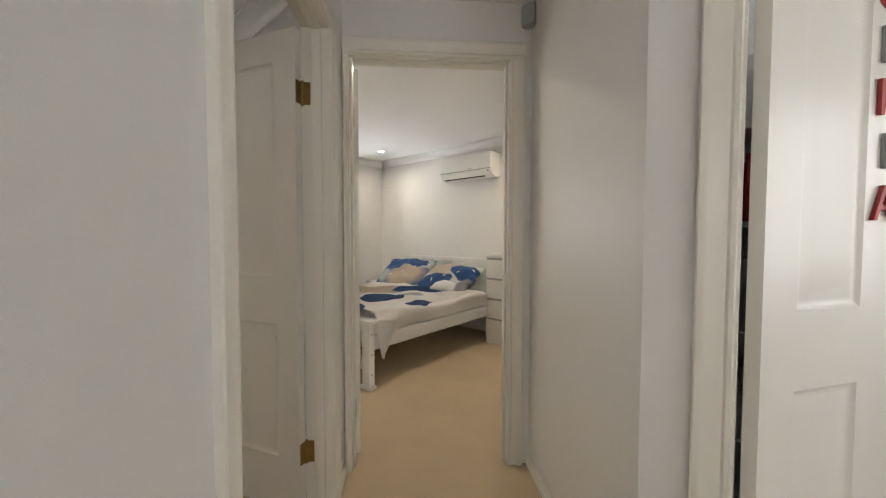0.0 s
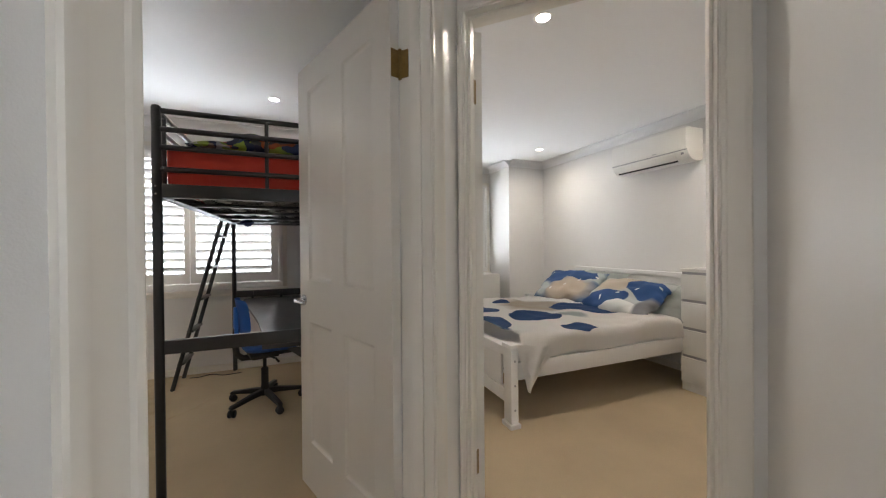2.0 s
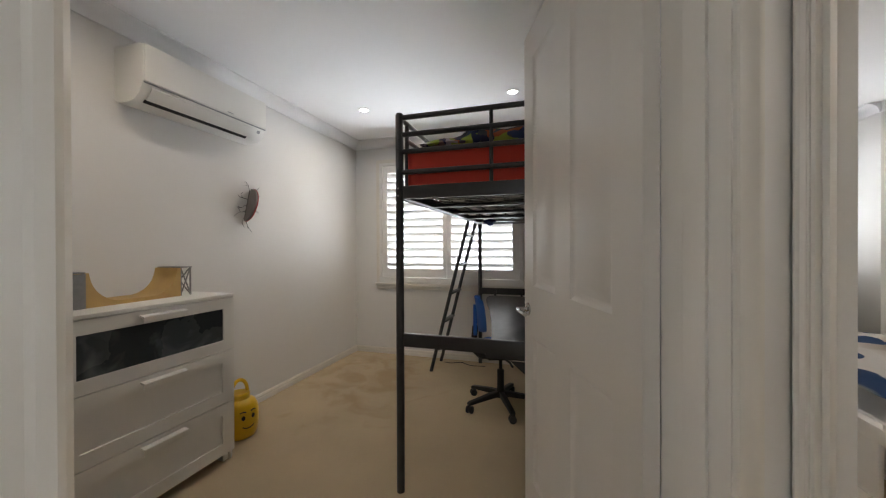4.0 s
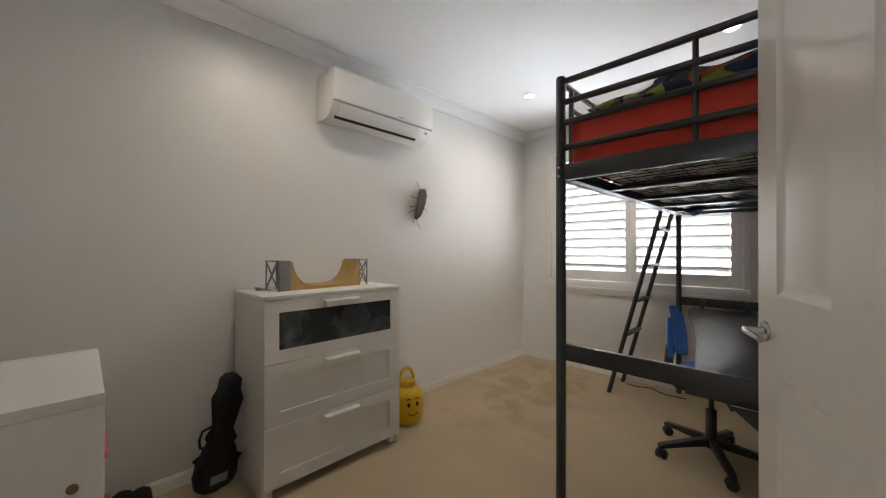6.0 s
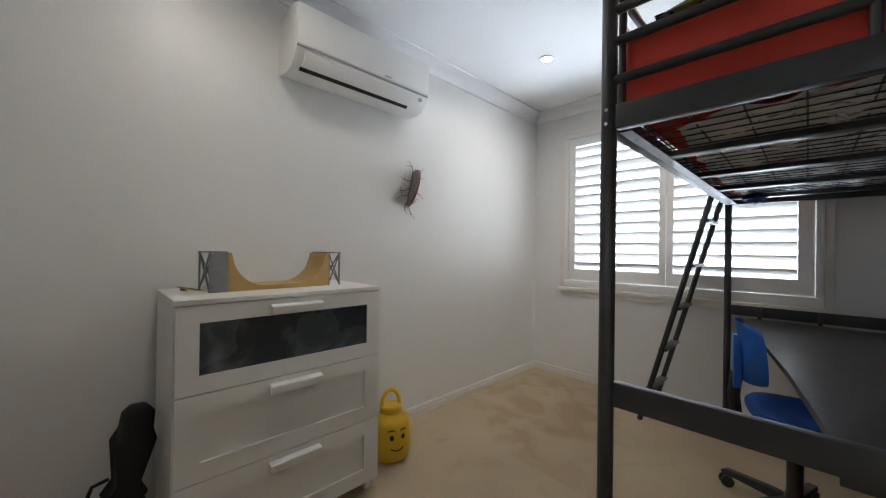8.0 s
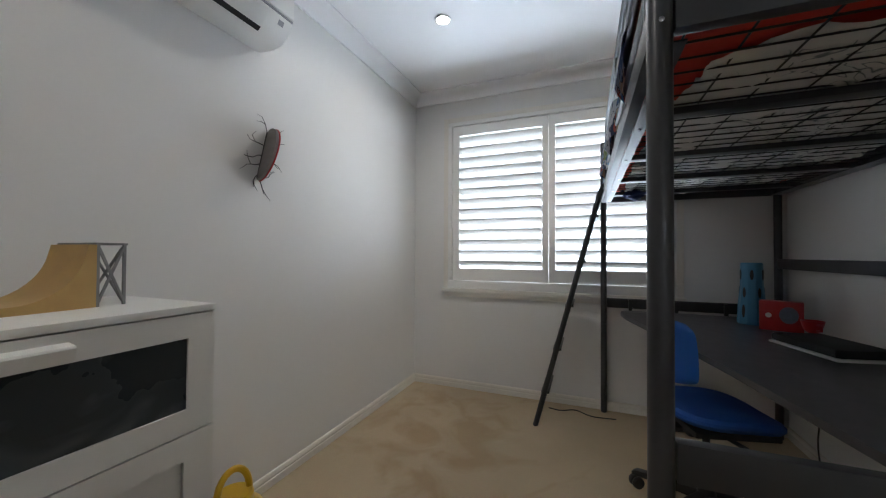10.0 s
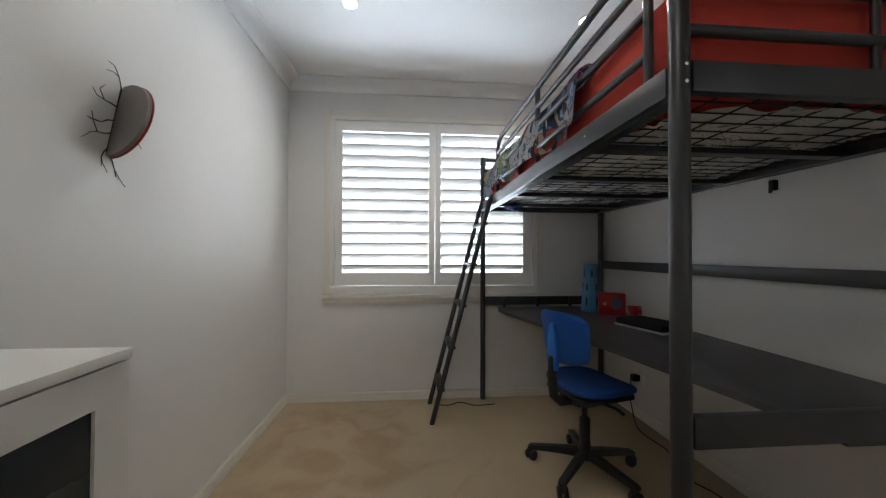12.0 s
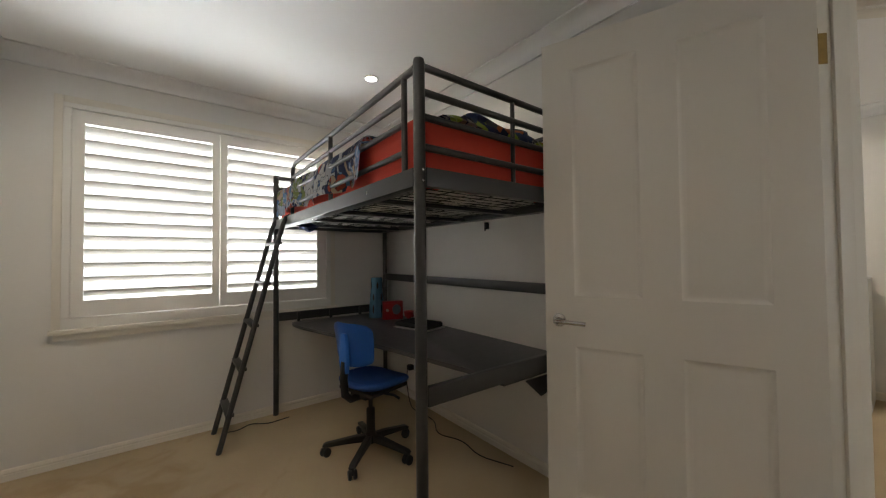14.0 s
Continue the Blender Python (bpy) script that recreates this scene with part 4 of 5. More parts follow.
# swivel chair
def swivel_chair():
    t = thing("swivel_chair", pose(-3.19, 0.270, 0, 0, 0, 15), "small blue swivel chair on a black five-star base at the desk", "chair")
    hub = bmesh.new()
    lathe(hub, [(0.034, 0.07), (0.036, 0.10), (0.030, 0.13), (0.026, 0.15), (0.026, 0.27), (0.022, 0.275), (0.013, 0.28), (0.013, 0.385)], None, 20)
    part("column", hub, BLACK, t)
    for k in range(5):
        a = 72 * k - 62
        bm = bmesh.new()
        prism(bm, [(0.02, 0.075), (0.02, 0.118), (0.10, 0.110), (0.27, 0.082), (0.285, 0.070), (0.28, 0.058), (0.10, 0.074)], -0.017, 0.017, pose(0, 0, 0, 0, 0, a) @ pose(0, 0, 0, 90), 0.004)
        arm = part("leg", bm, BLACK, t)
        bm = bmesh.new()
        m = pose(0, 0, 0, 0, 0, a) @ pose(0.268, 0, 0, 0, 0, 35 + 50 * k)
        for off in (-0.014, 0.014):
            lathe(bm, [(0.012, -0.010), (0.024, -0.009), (0.027, 0), (0.024, 0.009), (0.012, 0.010)], m @ pose(0, off, 0.027, 90), 16)
        box(bm, -0.010, 0.018, -0.006, 0.006, 0.03, 0.062, m, 0.002)
        part("caster", bm, BLACK, arm)
    bm = bmesh.new()
    box(bm, -0.07, 0.07, -0.10, 0.09, 0.36, 0.395, None, 0.01)
    sweep(bm, [(0.06, 0.02, 0.375), (0.15, 0.05, 0.37), (0.19, 0.06, 0.355)], 0.008, 8)
    part("mechanism", bm, BLACK, t)
    bm = bmesh.new()
    lathe(bm, [(0.150, -0.026), (0.176, -0.022), (0.190, -0.006), (0.190, 0.006), (0.180, 0.018), (0.150, 0.025), (0.090, 0.024), (0.030, 0.020)], None, 56)
    for v in bm.verts:
        r = math.hypot(v.co.x, v.co.y)
        c, q = abs(v.co.x) / r, abs(v.co.y) / r
        full = (c ** 3.2 + q ** 3.2) ** (-1 / 3.2)
        v.co.x, v.co.y = v.co.x * full * (1.0 - 0.25 * v.co.y), v.co.y * full * 0.98
        v.co.z += 0.016 * (v.co.x / 0.19) ** 2 - (0.020 * (v.co.y / 0.19) ** 2 if v.co.y > 0 else -0.010 * (v.co.y / 0.19) ** 2)
        v.co += Vector((0, 0.035, 0.442))
    part("seat", bm, BLUEF, t, "blue cloth seat pad")
    bm = bmesh.new()
    box(bm, -0.150, 0.150, -0.12, 0.17, 0.3955, 0.418, None, 0.005)
    part("seat_shell", bm, BLACK, t)
    bm = bmesh.new()
    sweep(bm, [(0, -0.06, 0.372), (0, -0.15, 0.375), (0, -0.188, 0.41), (0, -0.198, 0.50), (0, -0.188, 0.60)], 0.023, 10)
    sup = part("back_support", bm, BLACK, t)
    bm = bmesh.new()
    n, k = 16, 16
    grid = [[None] * (k + 1) for _ in range(n + 1)]
    for i in range(n + 1):
        for j in range(k + 1):
            u, v = 2 * i / n - 1, j / k
            half = 0.186 * (1 - 0.30 * abs(2 * v - 1) ** 9) * (0.90 + 0.10 * v)
            z = 0.570 + 0.252 * v - (2 * v - 1) * 0.012 * abs(u) ** 4
            grid[i][j] = bm.verts.new((u * half, -0.172 + 0.055 * u * u - 0.025 * v * v, z))
    for i in range(n):
        for j in range(k):
            bm.faces.new((grid[i][j], grid[i + 1][j], grid[i + 1][j + 1], grid[i][j + 1]))
    bmesh.ops.solidify(bm, geom=bm.faces[:], thickness=0.014)
    shell = part("backrest", bm, BLUEP, t, "curved bright blue plastic backrest", 60)
    bm = bmesh.new()
    prism(bm, [(-0.026, 0.535), (0.026, 0.535), (0.034, 0.60), (0.030, 0.70), (0.014, 0.76), (-0.014, 0.76), (-0.030, 0.70), (-0.034, 0.60)], 0.177, 0.204, pose(0, 0, 0, 90), 0.006)
    part("spine", bm, BLUEP, shell)
    bm = bmesh.new()
    lathe(bm, [(0.009, 0), (0.009, 0.006), (0.004, 0.007)], pose(0, -0.207, 0.57, 90), 12)
    part("bolt", bm, BLACK, shell)


swivel_chair()

# dresser with a glass-fronted top drawer
def dresser():
    w, d, h = 0.77, 0.43, 0.936
    t = thing("dresser", pose(-2.097, -1.515, 0), "white three-drawer dresser with a frosted glass top drawer", "dresser")
    for args in ((0, 0.018, 0, d - 0.02, 0, h - 0.016), (w - 0.018, w, 0, d - 0.02, 0, h - 0.016), (0.018, w - 0.018, 0, 0.006, 0.05, h - 0.016), (0.018, w - 0.018, 0.01, d - 0.03, 0.05, 0.066)):
        bm = bmesh.new()
        box(bm, *args, None, 0.0015)
        part("side_panel", bm, LACQ, t)
    bm = bmesh.new()
    box(bm, -0.001, w + 0.001, 0, d + 0.002, h - 0.017, h, None, 0.0015)
    part("top", bm, LACQ, t)
    for x in (0.03, w - 0.03):
        bm = bmesh.new()
        box(bm, x - 0.02, x + 0.02, d - 0.07, d - 0.03, 0, 0.05, None, 0.002)
        part("foot", bm, LACQ, t)
    rows = ((0.055, 0.333), (0.337, 0.622), (0.626, 0.9155))
    for k, (z0, z1) in enumerate(rows):
        bm = bmesh.new()
        fx, fz = (0.068, 0.058) if k == 2 else (0.075, 0.062)
        for a in ((0.003, fx, z0, z1), (w - fx, w - 0.003, z0, z1), (fx, w - fx, z0, z0 + fz), (fx, w - fx, z1 - fz, z1)):
            box(bm, a[0], a[1], d - 0.019, d, a[2], a[3])
        bmesh.ops.remove_doubles(bm, verts=bm.verts, dist=0.0001)
        dr = part("drawer_front", bm, LACQ, t)
        bm = bmesh.new()
        box(bm, fx - 0.002, w - fx + 0.002, d - 0.016, d - (0.006 if k == 2 else 0.009), z0 + fz - 0.002, z1 - fz + 0.002)
        part("glass" if k == 2 else "panel", bm, FROST if k == 2 else LACQ, dr, "smoky frosted glass with clothes behind" if k == 2 else "")
        bm = bmesh.new()
        zc = z1 - 0.018
        prism(bm, [(0, 0), (0.026, -0.004), (0.028, -0.008), (0.024, -0.034), (0.020, -0.034), (0.021, -0.012), (0, -0.008)], -0.098, 0.098, Matrix.Translation((w / 2, d, zc)) @ Matrix(((0, 0, 1, 0), (1, 0, 0, 0), (0, 1, 0, 0), (0, 0, 0, 1))))
        part("handle", bm, LACQ, dr, "white angled pull")


dresser()

# toy half-pipe on the dresser
t = thing("toy_half_pipe", pose(-1.985, -1.43, 0.936, 0, 0, 2), "toy plywood skate half-pipe with grey towers on the dresser", "toy")
bm = bmesh.new()
arc = [(0.06, 0.150), (0.075, 0.150)] + [(0.078 + 0.125 * (1 - math.cos(a)), 0.150 - 0.132 * math.sin(a)) for a in [k * math.pi / 20 for k in range(1, 11)]]
arc += [(0.54 - x, z) for x, z in arc[::-1]]
prism(bm, arc + [(0.48, 0.0), (0.06, 0.0)], -0.16, 0.0, pose(0, 0, 0, 90))
part("ramp", bm, TAN, t, "tan plywood ramp", 30)
for x in (0.0, 0.48):
    bm = bmesh.new()
    box(bm, x - 0.002, x + 0.062, -0.002, 0.162, 0.150, 0.155)
    deck = part("tower_deck", bm, TOWER, t, "dark grey deck of a lattice tower")
    for a in ((0, 0.006), (0.054, 0.060)):
        for b in ((0, 0.006), (0.154, 0.160)):
            bm = bmesh.new()
            box(bm, x + a[0], x + a[1], b[0], b[1], 0, 0.150)
            part("tower_post", bm, TOWER, deck)
    ends = [((x + p, yy), (x + q, yy)) for yy in (0.003, 0.157) for p, q in ((0.004, 0.056), (0.056, 0.004))]
    ends += [((x + xx, p), (x + xx, q)) for xx in (0.003, 0.057) for p, q in ((0.01, 0.15), (0.15, 0.01))]
    for p, q in ends:
        bm = bmesh.new()
        sweep(bm, [(*p, 0.01), (*q, 0.145)], 0.0035, 6)
        part("brace", bm, TOWER, deck)
bm = bmesh.new()
box(bm, 0.478, 0.535, 0.1622, 0.1655, 0.0, 0.148, None, 0.001)
part("end_plate", bm, TOWER, t, "plain grey card plate of the tower")
bm = bmesh.new()
prism(bm, [(-0.05, -0.012), (0.035, -0.016), (0.055, 0.0), (0.035, 0.016), (-0.05, 0.012)], 0.006, 0.011, pose(-1.415, -1.36, 0.936, 0, -14, 25), 0.001)
for dx in (-0.03, 0.03):
    lathe(bm, [(0.006, -0.014), (0.006, 0.014)], pose(-1.415, -1.36, 0.936, 0, -14, 25) @ pose(dx, 0, 0.002, 90), 10)
solo("toy_skateboard", bm, TAN, "tiny tan toy skateboard lying on the dresser", "toy")


# split air conditioners
def air_conditioner(m, label):
    t = thing("air_conditioner", m, label, "air conditioner", "wall air conditioners")
    turn = Matrix(((0, 0, 1, 0), (1, 0, 0, 0), (0, 1, 0, 0), (0, 0, 0, 1)))
    prof = [(0, 0.02), (0.03, 0.004), (0.10, 0.0), (0.150, 0.010), (0.185, 0.040), (0.205, 0.080), (0.212, 0.115), (0.215, 0.26), (0.208, 0.282), (0.190, 0.290), (0, 0.292)]
    bm = bmesh.new()
    prism(bm, prof, -0.40, 0.40, m=turn, bevel=0.006)
    part("casing", bm, PLAST, t, "", 30)
    bm = bmesh.new()
    box(bm, -0.397, 0.397, 0.200, 0.222, 0.094, 0.283, None, 0.009)
    part("front_panel", bm, PLAST, t)
    bm = bmesh.new()
    prism(bm, [(0.163, 0.017), (0.192, 0.043), (0.205, 0.072), (0.202, 0.078), (0.186, 0.050), (0.158, 0.026)], -0.355, 0.275, turn @ Matrix.Translation((0.004, -0.001, 0)))
    part("flap", bm, PLAST, t)
    # solid black strip stands in for shade inside the air outlet
    bm = bmesh.new()
    prism(bm, [(0.150, 0.004), (0.1655, 0.0175), (0.160, 0.022), (0.146, 0.010)], -0.36, 0.28, turn)
    part("air_slot_shade", bm, BLACK, t, "black strip painted in as the shade of the air outlet")
    bm = bmesh.new()
    box(bm, -0.395, 0.395, 0.209, 0.2145, 0.087, 0.0935)
    part("seam", bm, GREYP, t)
    bm = bmesh.new()
    box(bm, 0.335, 0.36, -0.002, 0.002, -0.010, 0.010, pose(0, 0.197, 0.064, -25))
    part("indicator", bm, GREYP, t, "small grey indicator")
    bm = bmesh.new()
    box(bm, 0.08, 0.12, 0.2222, 0.2235, 0.106, 0.112)
    part("badge", bm, CHROME, t, "small silver badge")


air_conditioner(pose(-2.185, -1.53, 1.940, 0, 0, 0) @ Matrix.Diagonal((-1, 1, 1, 1)), "white split air conditioner high on the child's room wall")
air_conditioner(pose(-2.61, 3.87, 1.935, 0, 0, 180) @ Matrix.Diagonal((-1, 1, 1, 1)), "white split air conditioner above the white bed")

# half-sunk disc ornament with printed cracks
t = thing("disc_wall_light", pose(-2.632, -1.53, 1.508), "red-rimmed grey disc half sunk in the wall among printed cracks", "wall ornament")
ax = Vector((0.10, 0.25, 0)).normalized()
upv = Vector((-0.23, 0.02, 0.98)).normalized()
nrm = ax.cross(upv).normalized()
upv = nrm.cross(ax)
bas = Matrix((ax, upv, nrm)).transposed().to_4x4()
bas.translation = ax * 0.023
poly = [(0.121 * math.cos(a), 0.121 * math.sin(a)) for a in [2 * math.pi * k / 48 for k in range(48)]]
poly = [(max(x, -0.024), y) for x, y in poly]
bm = bmesh.new()
prism(bm, poly, -0.009, 0.009, bas, 0.004)
part("disc", bm, material("disc_grey", (0.23, 0.21, 0.20), 0.45, vary=0.1), t)
bm = bmesh.new()
sweep(bm, [bas @ Vector((0.121 * math.cos(a), 0.121 * math.sin(a), -0.006)) for a in [radians(-103 + 206 * k / 40) for k in range(41)]], 0.0034, 8)
part("rim", bm, REDP, t, "glossy red rim")
rng = random.Random(4)
crack = bmesh.new()


def fissure(p, way, steps, width):
    for i in range(steps):
        way = (way + Vector((rng.uniform(-0.75, 0.75), 0, rng.uniform(-0.75, 0.75)))).normalized()
        q = p + way * rng.uniform(0.018, 0.034)
        s = way.cross(Vector((0, 1, 0))) * width
        vs = [crack.verts.new(c + Vector((0, dy, 0))) for dy in (0, 0.0012) for c in (p - s, p + s, q + s * 0.65, q - s * 0.65)]
        for f in ((0, 1, 2, 3), (4, 7, 6, 5), (0, 4, 5, 1), (1, 5, 6, 2), (2, 6, 7, 3), (3, 7, 4, 0)):
            crack.faces.new([vs[n] for n in f])
        p, width = q, width * 0.72
        if i == 1 and steps > 2:
            fissure(p, way.cross(Vector((0, rng.choice((-1, 1)), 0))) + way, 2, width)


for v, side, dz, steps in ((0.10, 0.3, 1, 4), (0.085, 0.6, 1, 4), (0.045, 1, 0.5, 4), (0.0, 1, 0.3, 4), (-0.04, 1, 0.4, 5), (-0.085, 1, 0.2, 3), (-0.10, -0.7, -1, 4), (-0.09, 0.3, -1, 3), (-0.05, -1, -0.5, 3), (0.09, -1, -0.2, 3), (0.03, -1, -0.4, 2), (-0.01, -1, -0.1, 2)):
    fissure(Vector((-0.23 * v + 0.006 * side, 0.0015, v)), Vector((side, 0, dz)).normalized(), steps, 0.0026)
box(crack, -0.004, 0.013, 0, 0.002, -0.112, 0.112, Matrix.Rotation(radians(-13), 4, "Y"))
part("crack_decal", crack, BLACK, t, "black printed crack lines on the wall")

# yellow toy container
t = thing("yellow_container", pose(-2.295, -1.262, 0, 0, 0, 74), "yellow plastic head-shaped toy container with a ring handle beside the dresser", "toy container")
bm = bmesh.new()
lathe(bm, [(0.070, 0), (0.092, 0.010), (0.104, 0.040), (0.108, 0.085), (0.108, 0.160), (0.102, 0.195), (0.088, 0.222), (0.064, 0.236), (0.060, 0.240), (0.060, 0.268), (0.054, 0.276)], None, 36)
tub = part("tub", bm, YELL, t)
bm = bmesh.new()
sweep(bm, [(0, 0.050 * math.cos(a), 0.272 + 0.080 * math.sin(a)) for a in [math.pi * k / 12 for k in range(13)]], 0.011, 10)
part("ring_handle", bm, YELL, t)
for a, z, w, h in ((-16, 0.145, 0.011, 0.014), (16, 0.145, 0.011, 0.014)):
    bm = bmesh.new()
    lathe(bm, [(1, 0), (1, 1)], pose(0.1075 * math.cos(radians(a)), 0.1075 * math.sin(radians(a)), z, 0, 90, a) @ Matrix.Diagonal((h, w, 0.002, 1)), 14)
    part("printed_mark", bm, BLACK, tub, "black printed dot")
for z, lift, a0, a1, r in ((0.178, 0.005, 8, 26, 0.0034), (0.178, 0.005, -26, -8, 0.0034), (0.090, -0.012, -18, 18, 0.0034)):
    bm = bmesh.new()
    sweep(bm, [(0.108 * math.cos(radians(a)), 0.108 * math.sin(radians(a)), z + lift * (1 - ((a - (a0 + a1) / 2) / ((a1 - a0) / 2)) ** 2)) for a in [a0 + (a1 - a0) * k / 8 for k in range(9)]], r, 6)
    part("printed_mark", bm, BLACK, tub, "black printed curve")

# soft instrument bag leaning by the dresser
t = thing("ukulele_bag", pose(-1.205, -1.385, 0.0, 0, 0, 12) @ pose(0, 0, 0.045, -7, -5.5, 0), "small black padded ukulele bag leaning against the wall", "instrument bag")
out = [(0.0, -0.045), (0.050, -0.043), (0.082, -0.022), (0.095, 0.025), (0.090, 0.070), (0.077, 0.100), (0.074, 0.120), (0.071, 0.148), (0.056, 0.175), (0.037, 0.192), (0.033, 0.250), (0.036, 0.395), (0.046, 0.435), (0.044, 0.488), (0.020, 0.512)]
bm = bmesh.new()
prism(bm, out + [(-x, y) for x, y in out[:0:-1]], -0.035, 0.035, pose(0, 0, 0, 90), 0.022)
bag = part("bag", bm, BLACKC, t, "", 60)
bm = bmesh.new()
box(bm, -0.040, 0.035, 0.0355, 0.038, 0.0, 0.040)
part("label_patch", bm, GREYP, bag, "grey printed patch")
bm = bmesh.new()
sweep(bm, [(0.062, 0.0, 0.17), (0.088, 0.0, 0.18), (0.098, 0.0, 0.22), (0.090, 0.0, 0.26), (0.050, 0.0, 0.27)], 0.006, 8)
part("carry_strap", bm, BLACKC, bag)

# stepped toy storage by the door
t = thing("stepped_storage", pose(-0.785, -1.07, 0), "white stepped toy storage unit with pink bins by the door", "storage unit")
for nm, a in (("panel", (0, 0.42, 0.886, 0.904, 0, 0.906)), ("top", (0, 0.42, 0.564, 0.904, 0.9065, 0.924)), ("panel", (0, 0.42, 0.546, 0.5635, 0, 0.924)),
              ("top", (0, 0.42, 0.290, 0.5455, 0.680, 0.697)), ("panel", (0, 0.42, 0.272, 0.2895, 0, 0.697)), ("top", (0, 0.42, 0.0, 0.2715, 0.457, 0.474)), ("panel", (0, 0.42, 0.0, 0.018, 0, 0.4565)),
              ("back_panel", (0.412, 0.42, 0.564, 0.8855, 0.02, 0.906)), ("back_panel", (0.412, 0.42, 0.290, 0.5455, 0.02, 0.6795)), ("back_panel", (0.412, 0.42, 0.0185, 0.2715, 0.02, 0.4565))):
    bm = bmesh.new()
    box(bm, *a, None, 0.001)
    part(nm, bm, LACQ, t)
bm = bmesh.new()
lathe(bm, [(0.007, 0), (0.007, 0.004), (0.003, 0.006)], pose(0.035, 0.904, 0.79, -90), 12)
part("screw_cap", bm, BRASS, t)


def bin_box(y0, y1, z0, z1, mat, label):
    """An open plastic bin whose rim hangs in a storage unit."""
    t = thing("toy_bin", pose(-0.785, -1.07 + y0, z0), label, "bin", "bins in the stepped unit")
    w, h = y1 - y0, z1 - z0
    bm = bmesh.new()
    for a in ((0.006, 0.39, 0.004, 0.012, 0, h), (0.006, 0.39, w - 0.012, w - 0.004, 0, h), (0.006, 0.014, 0.012, w - 0.012, 0, h - 0.03), (0.382, 0.39, 0.012, w - 0.012, 0, h), (0.006, 0.39, 0.004, w - 0.004, 0, 0.006)):
        box(bm, *a)
    part("tub", bm, mat, t)
    bm = bmesh.new()
    box(bm, -0.006, 0.008, 0.004, w - 0.004, h - 0.03, h - 0.018, None, 0.003)
    part("lip", bm, mat, t)


for z0, z1 in ((0.62, 0.84), (0.34, 0.56), (0.06, 0.28)):
    bin_box(0.565, 0.885, z0, z1, PINK, "pink plastic bin in the white stepped unit")
for z0, z1 in ((0.40, 0.62), (0.10, 0.32)):
    bin_box(0.291, 0.545, z0, z1, LACQ, "white plastic bin in the white stepped unit")
bin_box(0.019, 0.271, 0.18, 0.40, LACQ, "white plastic bin in the white stepped unit")
bm = bmesh.new()
box(bm, -0.832, -0.792, -1.26, -1.16, 0, 0.22, None, 0.004)
solo("red_carton", bm, REDP, "small red carton on the carpet beside the storage unit", "box")
bm = bmesh.new()
for dx in (0, 0.085):
    bulge(bm, 0.085, 0.20, 0.12, pose(-0.88 - dx * 0.7, -1.43 + dx * 0.3, 0.035, -8), 12, 14, 3)
solo("black_shoes", bm, BLACKC, "pair of small black shoes on the carpet by the wall", "shoes", "", None, 60)

# cables, socket and bracket under the bed
t = thing("power_socket", pose(-3.717, 0.93, 0.27), "white double power socket with a black plug in it", "power socket")
bm = bmesh.new()
box(bm, -0.058, 0.058, -0.009, 0, -0.036, 0.036, None, 0.003)
part("plate", bm, PLAST, t)
bm = bmesh.new()
box(bm, -0.045, 0.0, -0.055, -0.0095, -0.022, 0.020, None, 0.006)
part("plug", bm, BLACK, t, "black plug")
for pts, nm in (([(-3.74, 0.87, 0.27), (-3.74, 0.86, 0.15), (-3.68, 0.85, 0.02), (-3.55, 0.80, 0.004), (-3.30, 0.83, 0.004), (-3.12, 0.72, 0.004), (-2.95, 0.80, 0.004), (-2.75, 0.76, 0.004), (-2.55, 0.84, 0.004)], "black power cable on the carpet under the desk"),
                ([(-4.02, 0.00, 0.004), (-4.00, -0.15, 0.004), (-4.06, -0.25, 0.012), (-4.00, -0.34, 0.012), (-4.04, -0.42, 0.004)], "thin black cable lying on the carpet by the ladder")):
    bm = bmesh.new()
    sm = []
    for a, b in zip(pts, pts[1:]):
        sm += [Vector(a).lerp(Vector(b), k / 4) for k in range(4)]
    sm.append(Vector(pts[-1]))
    sm = [sm[0]] + [(a + b + c) / 3 for a, b, c in zip(sm, sm[1:], sm[2:])] + [sm[-1]]
    sweep(bm, sm, 0.0035, 7)
    solo("cable", bm, BLACK, nm, "cable")
bm = bmesh.new()
box(bm, -0.011, 0.011, -0.024, 0, -0.022, 0.022, pose(-2.82, 0.93, 1.395), 0.003)
box(bm, -0.006, 0.006, -0.030, -0.022, -0.034, -0.012, pose(-2.82, 0.93, 1.395), 0.002)
solo("wall_clip", bm, BLACK, "small black clip fixed to the wall under the bed", "clip")
bm = bmesh.new()
sweep(bm, [(-2.10, 0.62, 1.845), (-2.085, 0.63, 1.80), (-2.112, 0.61, 1.76), (-2.08, 0.62, 1.72), (-2.10, 0.60, 1.675)], 0.010, 8)
solo("hanging_strap", bm, BLACKC, "black strap knotted over the end rail of the loft bed", "strap")


